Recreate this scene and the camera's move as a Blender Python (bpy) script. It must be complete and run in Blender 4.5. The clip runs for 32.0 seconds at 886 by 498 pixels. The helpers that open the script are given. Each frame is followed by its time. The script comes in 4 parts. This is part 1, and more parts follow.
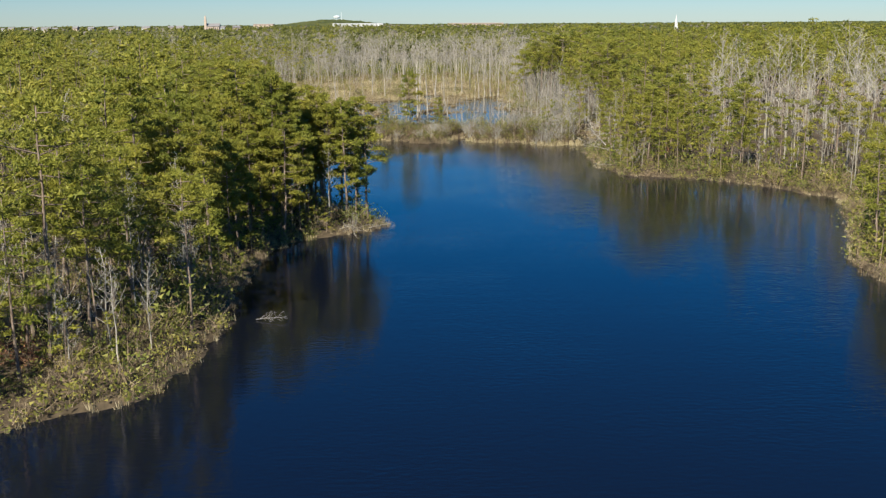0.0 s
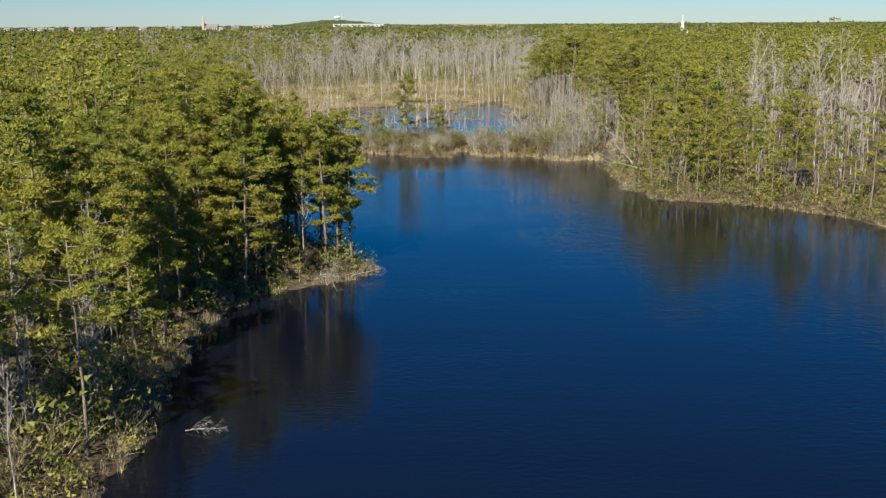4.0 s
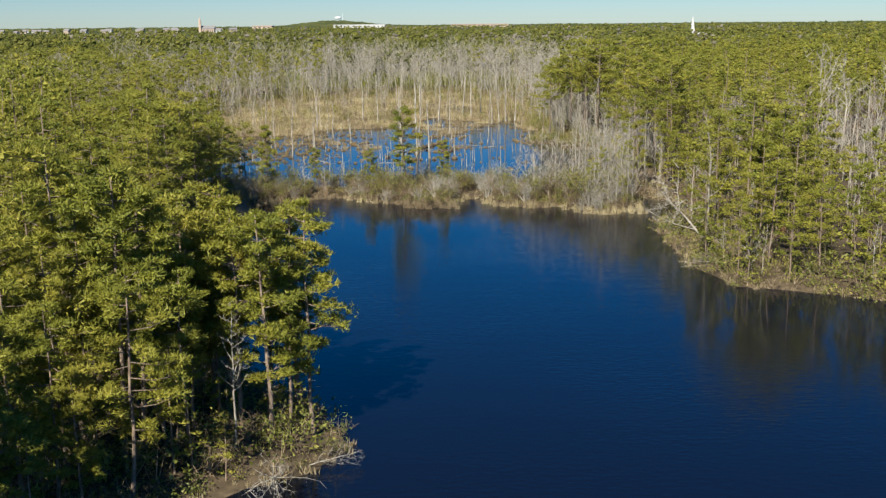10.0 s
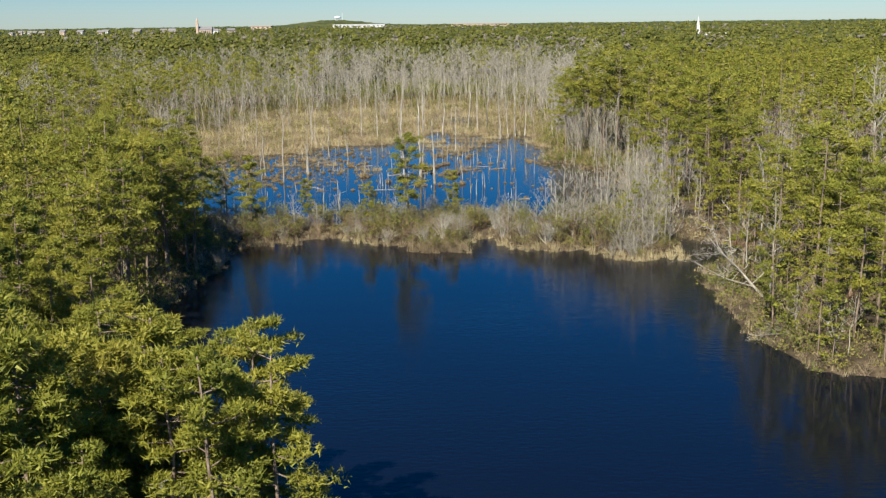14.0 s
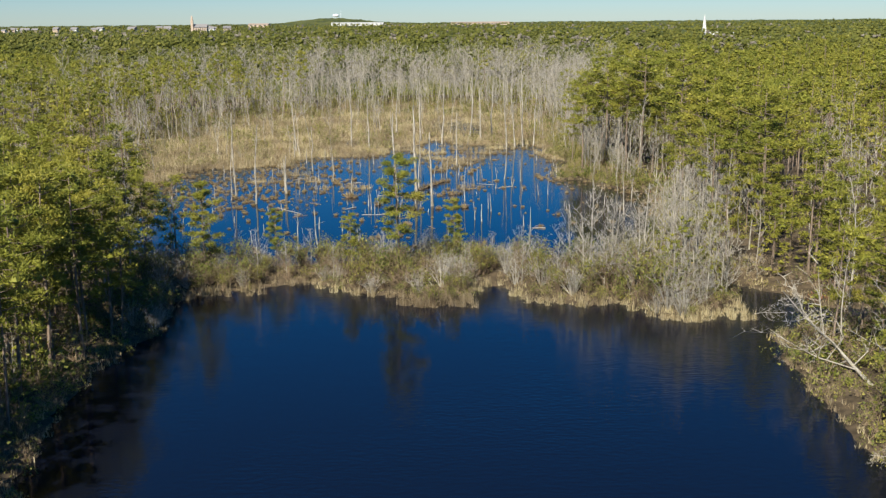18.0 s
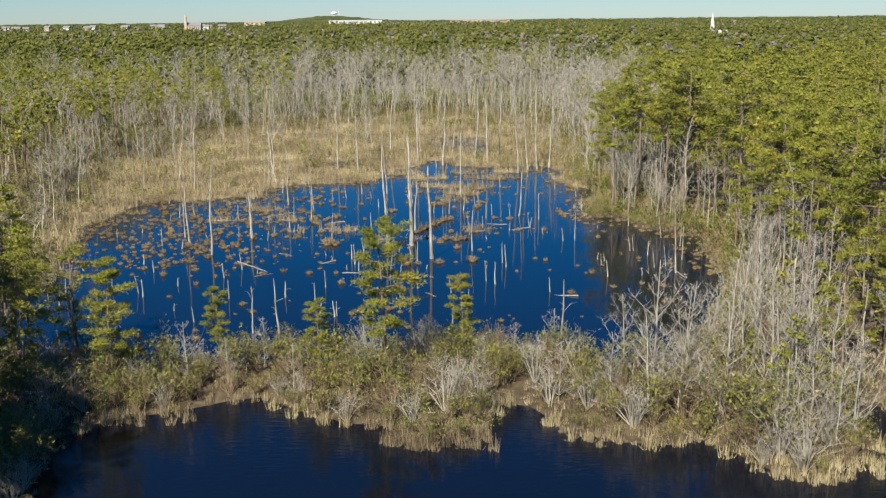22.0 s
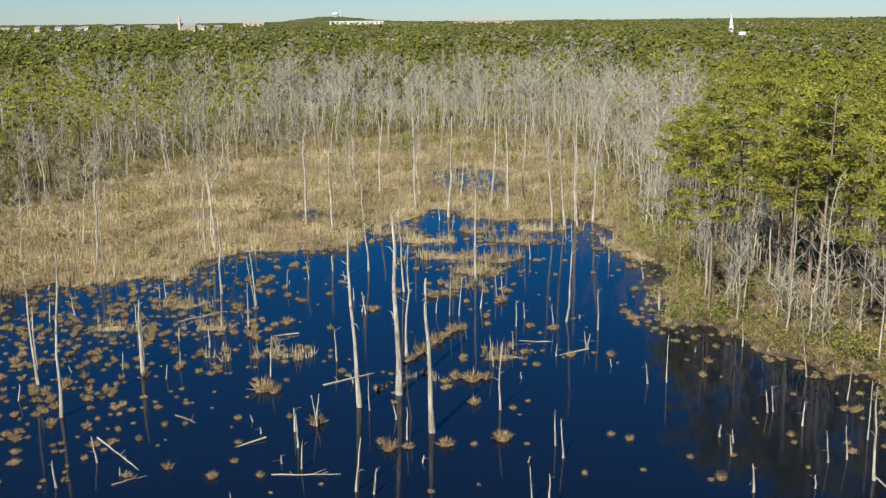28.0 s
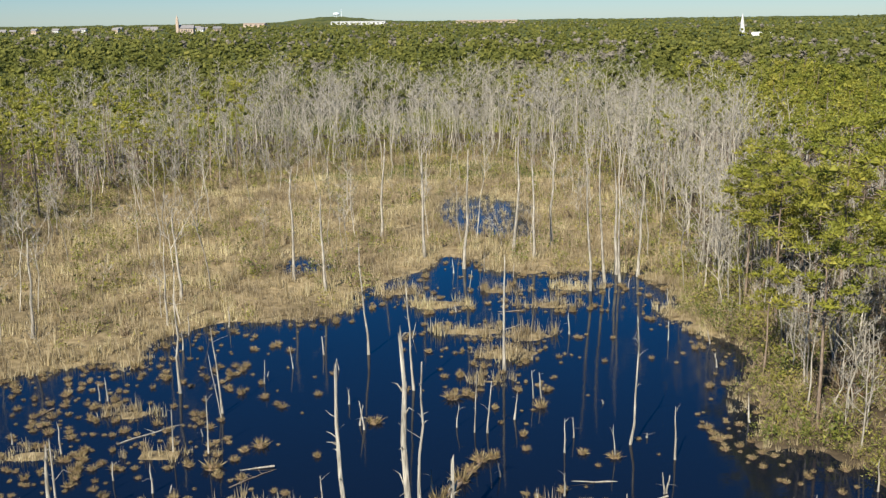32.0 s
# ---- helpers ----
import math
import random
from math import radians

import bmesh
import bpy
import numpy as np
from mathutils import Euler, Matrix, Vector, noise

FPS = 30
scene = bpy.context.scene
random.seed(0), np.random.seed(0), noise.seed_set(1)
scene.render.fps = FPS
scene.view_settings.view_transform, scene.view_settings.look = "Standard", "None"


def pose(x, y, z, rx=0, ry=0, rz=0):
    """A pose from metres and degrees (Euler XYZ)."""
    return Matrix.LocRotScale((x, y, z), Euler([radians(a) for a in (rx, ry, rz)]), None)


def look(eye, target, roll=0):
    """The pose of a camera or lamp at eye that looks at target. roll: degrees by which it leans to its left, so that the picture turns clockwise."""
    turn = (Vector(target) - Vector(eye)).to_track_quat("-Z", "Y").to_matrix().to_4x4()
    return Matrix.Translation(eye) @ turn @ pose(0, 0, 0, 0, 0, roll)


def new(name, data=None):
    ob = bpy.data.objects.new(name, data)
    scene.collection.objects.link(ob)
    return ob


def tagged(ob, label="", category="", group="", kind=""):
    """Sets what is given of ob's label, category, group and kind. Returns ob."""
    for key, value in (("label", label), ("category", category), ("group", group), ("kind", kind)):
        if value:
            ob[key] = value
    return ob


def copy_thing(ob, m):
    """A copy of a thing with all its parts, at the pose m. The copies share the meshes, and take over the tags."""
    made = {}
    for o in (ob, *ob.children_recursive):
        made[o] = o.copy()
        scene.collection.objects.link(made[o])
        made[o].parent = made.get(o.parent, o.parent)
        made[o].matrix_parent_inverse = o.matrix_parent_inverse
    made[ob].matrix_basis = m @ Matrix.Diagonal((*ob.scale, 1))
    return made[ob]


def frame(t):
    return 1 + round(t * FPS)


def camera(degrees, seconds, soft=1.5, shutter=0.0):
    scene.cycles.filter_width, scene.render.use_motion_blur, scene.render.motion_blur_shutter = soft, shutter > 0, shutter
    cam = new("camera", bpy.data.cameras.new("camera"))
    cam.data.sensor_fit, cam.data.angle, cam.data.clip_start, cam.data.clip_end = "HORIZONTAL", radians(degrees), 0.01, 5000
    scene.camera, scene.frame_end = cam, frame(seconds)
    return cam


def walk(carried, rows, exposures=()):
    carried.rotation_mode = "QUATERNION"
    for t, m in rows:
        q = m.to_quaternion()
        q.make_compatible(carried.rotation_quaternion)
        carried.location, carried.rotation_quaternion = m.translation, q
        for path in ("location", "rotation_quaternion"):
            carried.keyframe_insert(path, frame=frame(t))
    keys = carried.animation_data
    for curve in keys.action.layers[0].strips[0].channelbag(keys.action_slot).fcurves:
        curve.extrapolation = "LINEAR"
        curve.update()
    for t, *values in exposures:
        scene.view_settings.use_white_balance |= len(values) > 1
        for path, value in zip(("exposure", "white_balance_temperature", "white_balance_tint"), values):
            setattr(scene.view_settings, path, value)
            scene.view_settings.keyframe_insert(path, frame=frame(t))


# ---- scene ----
cam = camera(46.0, 32.0, soft=1.3)
PATH = [
    (0, (1.037, -17.618, 31.626), (0.999, 1.921, 27.386), -0.40),
    (1, (0.989, -9.807, 31.389), (0.952, 9.736, 27.150), -0.40),
    (2, (1.011, -1.537, 31.196), (0.968, 18.008, 26.962), -0.40),
    (3, (1.005, 6.790, 31.104), (0.952, 26.339, 26.871), -0.40),
    (3.5, (0.977, 10.948, 31.118), (0.919, 30.499, 26.886), -0.40),
    (5.5, (0.694, 27.787, 31.529), (0.625, 47.334, 27.304), -0.41),
    (6, (0.631, 31.959, 31.757), (0.558, 51.506, 27.531), -0.42),
    (7, (0.503, 40.283, 32.375), (0.421, 59.832, 28.148), -0.46),
    (8, (0.405, 48.494, 33.107), (0.313, 68.040, 28.875), -0.48),
    (9, (0.381, 56.423, 33.901), (0.281, 75.967, 29.664), -0.49),
    (10, (0.285, 64.126, 34.840), (0.180, 83.670, 30.599), -0.53),
    (11, (-0.149, 71.050, 36.091), (-0.258, 90.596, 31.843), -0.60),
    (12, (-0.770, 77.142, 37.247), (-0.881, 96.686, 32.993), -0.65),
    (13, (-1.170, 83.735, 37.743), (-1.283, 103.274, 33.480), -0.69),
    (14, (-1.315, 91.418, 37.708), (-1.427, 110.954, 33.442), -0.70),
    (14.5, (-1.353, 95.462, 37.652), (-1.463, 114.999, 33.385), -0.69),
    (16.5, (-1.323, 112.695, 37.259), (-1.424, 132.235, 32.975), -0.54),
    (17, (-1.352, 117.580, 37.181), (-1.451, 137.118, 32.895), -0.52),
    (18, (-1.449, 128.018, 37.090), (-1.539, 147.552, 32.798), -0.51),
    (19, (-1.561, 138.869, 37.310), (-1.650, 158.400, 33.004), -0.56),
    (20, (-1.695, 149.842, 37.771), (-1.789, 169.371, 33.452), -0.61),
    (21, (-1.918, 161.028, 38.173), (-2.004, 180.551, 33.845), -0.62),
    (22, (-1.979, 172.604, 38.278), (-2.061, 192.124, 33.937), -0.61),
    (23, (-1.699, 184.652, 37.973), (-1.791, 204.168, 33.610), -0.64),
    (24, (-1.644, 197.002, 37.750), (-1.748, 216.516, 33.371), -0.68),
    (25, (-1.817, 209.516, 37.782), (-1.930, 229.035, 33.404), -0.70),
    (25.5, (-1.912, 215.678, 37.827), (-2.030, 235.198, 33.454), -0.69),
    (27.5, (-2.514, 239.761, 38.145), (-2.642, 259.281, 33.813), -0.59),
    (28, (-2.671, 245.222, 38.172), (-2.806, 264.742, 33.848), -0.57),
    (29, (-2.927, 255.493, 38.065), (-3.080, 275.016, 33.750), -0.56),
    (30, (-3.211, 264.653, 38.082), (-3.374, 284.179, 33.764), -0.58),
    (31, (-3.931, 272.149, 38.971), (-4.098, 291.672, 34.640), -0.66),
    (32, (-4.818, 279.341, 40.561), (-4.997, 298.860, 36.220), -0.80),
]
walk(cam, [(t, look(eye, target, roll)) for t, eye, target, roll in PATH])

# ---------------------------------------------------------------- light
SUN = Vector((-0.31, -0.74, 0.70)).normalized()
world = bpy.data.worlds.new("sky")
scene.world = world
world.use_nodes = True
wn = world.node_tree
sky = wn.nodes.new("ShaderNodeTexSky")
sky.sky_type = 'NISHITA'
sky.sun_disc = False
sky.sun_elevation = math.asin(SUN.z)
sky.sun_rotation = math.atan2(SUN.x, SUN.y)
sky.altitude = 0
sky.air_density, sky.dust_density, sky.ozone_density = 1.1, 0.0, 7.0
tone = wn.nodes.new("ShaderNodeHueSaturation")
tone.inputs["Saturation"].default_value = 1.25
cool = wn.nodes.new("ShaderNodeMix")
cool.data_type, cool.blend_type = 'RGBA', 'MULTIPLY'
cool.inputs[0].default_value = 1.0
cool.inputs[7].default_value = (0.79, 0.96, 1.2, 1)
wn.links.new(sky.outputs[0], cool.inputs[6])
wn.links.new(cool.outputs[2], tone.inputs["Color"])
wn.links.new(tone.outputs[0], wn.nodes["Background"].inputs[0])
wn.nodes["Background"].inputs[1].default_value = 0.049
sun_data = bpy.data.lights.new("sun", 'SUN')
sun_data.energy, sun_data.angle, sun_data.color = 5.2, radians(0.5), (1.0, 0.94, 0.80)
sun = new("sun", sun_data)
sun.matrix_world = look(SUN * 200, (0, 0, 0))
scene.view_settings.exposure = 0.77

# ---------------------------------------------------------------- materials


def material(name, stops, scale=1.0, detail=4.0, rough=0.85, bump=0.0, bump_scale=8.0, island=0.0, patch=0.0, patch_scale=0.12,
             translucent=0.0, stretch=(1, 1, 1), spec=0.2, hue=0.0):
    """Colour from two scales of noise (grain and patches), a random value per piece, and a relief."""
    m = bpy.data.materials.new(name)
    m.use_nodes = True
    n, l = m.node_tree.nodes, m.node_tree.links
    b = n["Principled BSDF"]
    b.inputs["Roughness"].default_value = rough
    b.inputs["Specular IOR Level"].default_value = spec
    geo = n.new("ShaderNodeNewGeometry")
    mp = n.new("ShaderNodeMapping")
    mp.inputs["Scale"].default_value = stretch
    l.new(geo.outputs["Position"], mp.inputs[0])
    grain = n.new("ShaderNodeTexNoise")
    grain.inputs["Scale"].default_value, grain.inputs["Detail"].default_value = scale, detail
    l.new(mp.outputs[0], grain.inputs["Vector"])
    ramp = n.new("ShaderNodeValToRGB")
    while len(ramp.color_ramp.elements) < len(stops):
        ramp.color_ramp.elements.new(0.5)
    for e, (p, c) in zip(ramp.color_ramp.elements, stops):
        e.position, e.color = p, (*c, 1)
    value = grain.outputs["Fac"]
    if island:
        mix = n.new("ShaderNodeMix")
        mix.inputs[0].default_value = island
        l.new(value, mix.inputs[2])
        l.new(geo.outputs["Random Per Island"], mix.inputs[3])
        value = mix.outputs[0]
    l.new(value, ramp.inputs[0])
    colour = ramp.outputs[0]
    if patch:
        large = n.new("ShaderNodeTexNoise")
        large.inputs["Scale"].default_value, large.inputs["Detail"].default_value = patch_scale, 2.0
        l.new(geo.outputs["Position"], large.inputs["Vector"])
        rng = n.new("ShaderNodeMapRange")
        rng.inputs[1].default_value, rng.inputs[2].default_value = 0.3, 0.7
        rng.inputs[3].default_value, rng.inputs[4].default_value = 1 - patch, 1 + patch
        l.new(large.outputs["Fac"], rng.inputs[0])
        hs = n.new("ShaderNodeHueSaturation")
        l.new(colour, hs.inputs["Color"])
        l.new(rng.outputs[0], hs.inputs["Value"])
        if hue:
            r2 = n.new("ShaderNodeMapRange")
            r2.inputs[1].default_value, r2.inputs[2].default_value = 0.3, 0.7
            r2.inputs[3].default_value, r2.inputs[4].default_value = 0.5 + hue, 0.5 - hue
            l.new(large.outputs["Fac"], r2.inputs[0])
            l.new(r2.outputs[0], hs.inputs["Hue"])
        colour = hs.outputs[0]
    l.new(colour, b.inputs["Base Color"])
    if bump:
        bn = n.new("ShaderNodeTexNoise")
        bn.inputs["Scale"].default_value, bn.inputs["Detail"].default_value = bump_scale, 6
        l.new(mp.outputs[0], bn.inputs["Vector"])
        bp = n.new("ShaderNodeBump")
        bp.inputs["Strength"].default_value = bump
        bp.inputs["Distance"].default_value = 0.1
        l.new(bn.outputs["Fac"], bp.inputs["Height"])
        l.new(bp.outputs[0], b.inputs["Normal"])
    if translucent:
        tr = n.new("ShaderNodeBsdfTranslucent")
        l.new(colour, tr.inputs["Color"])
        mx = n.new("ShaderNodeMixShader")
        mx.inputs[0].default_value = translucent
        l.new(b.outputs[0], mx.inputs[1])
        l.new(tr.outputs[0], mx.inputs[2])
        l.new(mx.outputs[0], n["Material Output"].inputs[0])
    return m


def water_material(name, wave, deep):
    m = bpy.data.materials.new(name)
    m.use_nodes = True
    n, l = m.node_tree.nodes, m.node_tree.links
    b = n["Principled BSDF"]
    b.inputs["Base Color"].default_value = (*deep, 1)
    b.inputs["Roughness"].default_value = 0.045
    b.inputs["IOR"].default_value = 1.33
    geo = n.new("ShaderNodeNewGeometry")
    mp = n.new("ShaderNodeMapping")
    mp.inputs["Scale"].default_value = (0.55, 1.3, 1)
    mp.inputs["Rotation"].default_value = (0, 0, radians(-8))
    l.new(geo.outputs["Position"], mp.inputs[0])
    rip = n.new("ShaderNodeTexNoise")
    rip.inputs["Scale"].default_value, rip.inputs["Detail"].default_value = 1.6, 3
    l.new(mp.outputs[0], rip.inputs["Vector"])
    gust = n.new("ShaderNodeTexNoise")
    gust.inputs["Scale"].default_value, gust.inputs["Detail"].default_value = 0.035, 3
    l.new(geo.outputs["Position"], gust.inputs["Vector"])
    rng = n.new("ShaderNodeMapRange")
    rng.inputs[1].default_value, rng.inputs[2].default_value = 0.35, 0.65
    rng.inputs[3].default_value, rng.inputs[4].default_value = wave * 0.3, wave * 1.25
    l.new(gust.outputs["Fac"], rng.inputs[0])
    mp2 = n.new("ShaderNodeMapping")
    mp2.inputs["Scale"].default_value = (0.22, 0.9, 1)
    mp2.inputs["Rotation"].default_value = (0, 0, radians(14))
    l.new(geo.outputs["Position"], mp2.inputs[0])
    swell = n.new("ShaderNodeTexNoise")
    swell.inputs["Scale"].default_value, swell.inputs["Detail"].default_value = 0.55, 4
    l.new(mp2.outputs[0], swell.inputs["Vector"])
    both_waves = n.new("ShaderNodeMath")
    both_waves.operation = 'MULTIPLY_ADD'
    both_waves.inputs[1].default_value = 0.6
    l.new(swell.outputs["Fac"], both_waves.inputs[0])
    l.new(rip.outputs["Fac"], both_waves.inputs[2])
    bp = n.new("ShaderNodeBump")
    bp.inputs["Distance"].default_value = 0.25
    l.new(rng.outputs[0], bp.inputs["Strength"])
    l.new(both_waves.outputs[0], bp.inputs["Height"])
    l.new(bp.outputs[0], b.inputs["Normal"])
    return m


NEEDLES = material("pine_needles", [(0.15, (0.10, 0.108, 0.016)), (0.5, (0.235, 0.238, 0.032)), (0.85, (0.36, 0.34, 0.056))],
                   scale=1.2, rough=0.6, island=0.45, patch=0.25, patch_scale=0.13, translucent=0.3, hue=0.02, spec=0.3)
SHRUB_LEAF = material("shrub_leaves", [(0.15, (0.075, 0.086, 0.016)), (0.5, (0.185, 0.195, 0.036)), (0.85, (0.33, 0.295, 0.078))],
                      scale=0.8, rough=0.55, island=0.55, patch=0.32, patch_scale=0.2, translucent=0.28, hue=0.03, spec=0.3)
RUST_LEAF = material("rust_leaves", [(0.2, (0.13, 0.06, 0.035)), (0.8, (0.33, 0.16, 0.085))], scale=0.8, rough=0.7, island=0.5, patch=0.25, patch_scale=0.3, translucent=0.25)
TWIG = material("bare_twigs", [(0.2, (0.19, 0.175, 0.145)), (0.8, (0.41, 0.38, 0.32))], scale=0.7, rough=0.9, island=0.5, patch=0.15, patch_scale=0.06)
BROWN_TWIG = material("brown_twigs", [(0.2, (0.16, 0.115, 0.07)), (0.8, (0.34, 0.265, 0.17))], scale=0.7, rough=0.9, island=0.5, patch=0.2, patch_scale=0.1)
BUSH_TWIG = material("bush_twigs", [(0.2, (0.10, 0.07, 0.045)), (0.8, (0.25, 0.185, 0.12))], scale=0.7, rough=0.9, island=0.5, patch=0.3, patch_scale=0.18)
BARK_GREY = material("grey_bark", [(0.3, (0.20, 0.18, 0.145)), (0.7, (0.44, 0.40, 0.33))], scale=2.5, rough=0.9, bump=0.5, patch=0.15, patch_scale=0.3, stretch=(2, 2, 0.4))
BARK_PINE = material("pine_bark", [(0.3, (0.12, 0.085, 0.06)), (0.7, (0.30, 0.235, 0.18))], scale=3, rough=0.95, bump=0.7, stretch=(2, 2, 0.5))
DEADWOOD = material("bleached_wood", [(0.3, (0.17, 0.15, 0.12)), (0.62, (0.42, 0.385, 0.32))], scale=2.5, rough=0.85, bump=0.7, patch=0.28, patch_scale=0.4, stretch=(3, 3, 0.3))
GRASS = material("dry_grass", [(0.15, (0.17, 0.128, 0.056)), (0.5, (0.345, 0.28, 0.162)), (0.85, (0.53, 0.455, 0.30))], scale=0.6, rough=0.8, island=0.5, patch=0.36, patch_scale=0.075, translucent=0.2, hue=-0.012)
TUSSOCK_GRASS = material("tussock_grass", [(0.15, (0.125, 0.085, 0.036)), (0.5, (0.265, 0.2, 0.096)), (0.85, (0.42, 0.345, 0.19))], scale=0.6, rough=0.8, island=0.5, patch=0.3, patch_scale=0.1, translucent=0.2)
MUD = material("peat_mud", [(0.3, (0.07, 0.05, 0.03)), (0.7, (0.20, 0.14, 0.08))], scale=1.5, rough=0.9, bump=0.4)
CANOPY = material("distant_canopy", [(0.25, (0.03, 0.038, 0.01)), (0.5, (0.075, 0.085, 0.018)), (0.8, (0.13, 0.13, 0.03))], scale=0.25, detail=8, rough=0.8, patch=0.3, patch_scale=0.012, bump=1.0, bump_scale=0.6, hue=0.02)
# needle colour for far pines, darkened to paint in distance haze and shaded gaps
HAZED_NEEDLES = material("hazed_pine_needles", [(0.15, (0.065, 0.072, 0.016)), (0.5, (0.13, 0.136, 0.028)), (0.85, (0.205, 0.2, 0.042))], scale=0.4, rough=0.7, island=0.5, patch=0.25, patch_scale=0.02, translucent=0.25, hue=0.015)
FAR_TWIG = material("distant_twigs", [(0.2, (0.11, 0.097, 0.075)), (0.8, (0.22, 0.195, 0.155))], scale=0.5, rough=0.9, island=0.5)
POND_WATER = water_material("pond_water", 0.13, (0.0032, 0.0046, 0.0100))
SWAMP_WATER = water_material("swamp_water", 0.035, (0.0034, 0.0056, 0.0120))


def plain(name, c, rough=0.7, var=0.12):
    lo, hi = tuple(v * (1 - var) for v in c), tuple(min(1, v * (1 + var)) for v in c)
    return material(name, [(0.3, lo), (0.7, hi)], scale=0.5, rough=rough)


WHITE, BRICK, SLATE, TAN, GLASS, STEEL = (plain("white_paint", (0.56, 0.56, 0.54)), plain("red_brick", (0.58, 0.46, 0.38)), plain("grey_shingle", (0.2, 0.19, 0.19)),
                                          plain("tan_block", (0.42, 0.33, 0.26)), plain("dark_pane", (0.04, 0.05, 0.06), 0.2), plain("pale_steel", (0.7, 0.74, 0.76), 0.4))

# ---------------------------------------------------------------- plan of the shores
LEFT_SHORE = [(-37.6, 262), (-36.6, 250), (-39, 243), (-40, 232), (-39, 218), (-36, 201), (-33, 185), (-27, 172), (-18, 163), (-11, 154), (-7.7, 145.5),
              (-9.5, 142), (-13.2, 139.3), (-18.3, 136.9), (-22, 132.5), (-24, 124), (-24, 110), (-23, 95), (-22, 85), (-23.2, 76.3), (-25, 68), (-28, 65),
              (-31, 62.9), (-34.5, 60.5), (-50, 51), (-75, 35), (-95, 0), (-100, -75)]
RIGHT_SHORE = [(100, -75), (85, 0), (70, 60), (58, 98), (54.5, 110), (55.5, 116), (58.4, 126.6), (65.2, 145.5), (72.2, 166.7), (68, 175.2), (62.4, 185.1),
               (54.4, 192.5), (46.9, 195.9), (39.5, 199), (36.4, 206), (35, 216), (35.4, 225), (36, 236), (36.5, 246), (40, 250), (50, 253), (57, 256)]
DAM_FRONT = [(57, 258), (51, 259), (47.7, 259.5), (46.5, 265), (42.4, 268), (39.7, 272), (37, 262), (34.3, 257.5), (33, 258.2), (30.4, 254), (28.1, 254.2), (25.8, 255.5), (23.1, 259.5), (20.8, 263),
             (18.5, 261.1), (13.4, 261.8), (10.9, 263.6), (8.8, 265), (5.5, 271.3), (3.2, 272), (1.9, 264.6), (-3.2, 260.5), (-7, 261.9), (-8.2, 266.3), (-12.2, 267), (-16, 269.3), (-18.8, 272), (-21.5, 274.3),
             (-25.5, 273), (-29.9, 270.2), (-32.5, 269.6), (-36, 267.7), (-38.9, 263.5)]
DAM_BACK = [(-58, 289), (-44, 286), (-36, 283), (-27, 284.5), (-20, 285.7), (-13, 287.2), (-3.5, 290), (4, 289), (10.5, 287), (15, 280), (22, 280)]
SWAMP_EDGE = [(24, 282), (29, 295), (37, 312), (41.5, 338), (40, 352), (37, 357), (30, 367), (24, 375), (25, 381), (30, 397), (28.8, 409), (26, 417), (27, 444),
              (14, 443), (3, 446), (-6, 455), (-14.5, 440), (-20, 420), (-27, 419), (-35, 416), (-42, 410), (-46, 401), (-53, 396), (-61, 394), (-68, 390), (-71, 365), (-66, 340),
              (-62, 324), (-64, 314), (-68, 300)]
POOL = [(-8, 492), (-7, 514), (4, 521), (12, 500), (11, 472), (3, 471)]
POOL_SMALL = [(-36, 447), (-31, 456), (-22, 449), (-27, 444)]
MARSH = [(-60, 292), (-78, 340), (-90, 390), (-93, 424), (-91, 465), (-82, 510), (-58, 536), (-46, 553), (-29, 562), (-11, 577), (5, 576), (20, 558),
         (34, 540), (36, 470), (33, 430), (0, 380)]
POND = np.array(LEFT_SHORE + RIGHT_SHORE + DAM_FRONT)
SWAMP = np.array(DAM_BACK + SWAMP_EDGE)


def inside_depth(poly, x, y):
    """Signed distance to a polygon's edge, positive inside."""
    poly = np.asarray(poly, float)
    d = np.full(x.shape, 1e9)
    odd = np.zeros(x.shape, bool)
    for (ax, ay), (bx, by) in zip(poly, np.roll(poly, -1, 0)):
        ex, ey = bx - ax, by - ay
        s = np.clip(((x - ax) * ex + (y - ay) * ey) / (ex * ex + ey * ey), 0, 1)
        d = np.minimum(d, (x - ax - s * ex) ** 2 + (y - ay - s * ey) ** 2)
        cross = (ay > y) != (by > y)
        odd ^= cross & (x < (bx - ax) * (y - ay) / (by - ay + 1e-12) + ax)
    return np.where(odd, 1, -1) * np.sqrt(d)


def waves(x, y, size, seed, layers=3):
    """A cheap smooth noise of sines, about -1 to 1."""
    g = np.random.RandomState(seed)
    out = 0
    for k in range(layers * 3):
        a, s = g.uniform(0, 6.28), size / (1.0 + 0.9 * (k // 3)) * g.uniform(0.8, 1.3)
        out = out + np.sin((x * math.cos(a) + y * math.sin(a)) * 6.28 / s + g.uniform(0, 6.28)) / (1 + k // 3)
    return out / (1.8 * layers ** 0.5)


ISLETS = [(1, 402, 3.4), (-3, 411, 3.0), (5, 409, 2.6), (9, 424, 3.2), (-6, 425, 3.4), (2, 432, 3.0), (-21, 361, 1.8), (14, 433, 2.4), (-1, 392, 1.6), (-5.5, 352, 1.5), (-33, 372, 1.6),
          (-38, 383, 1.9), (-30, 360, 1.4), (4, 360, 1.3), (-14, 432, 3.2), (-46, 372, 1.8)]


def islet_rise(x, y):
    d = np.full(np.shape(x), -99.0)
    for cx, cy, rr in ISLETS:
        d = np.maximum(d, rr - np.hypot((x - cx) * 0.8, (y - cy) * 1.5))
    return d


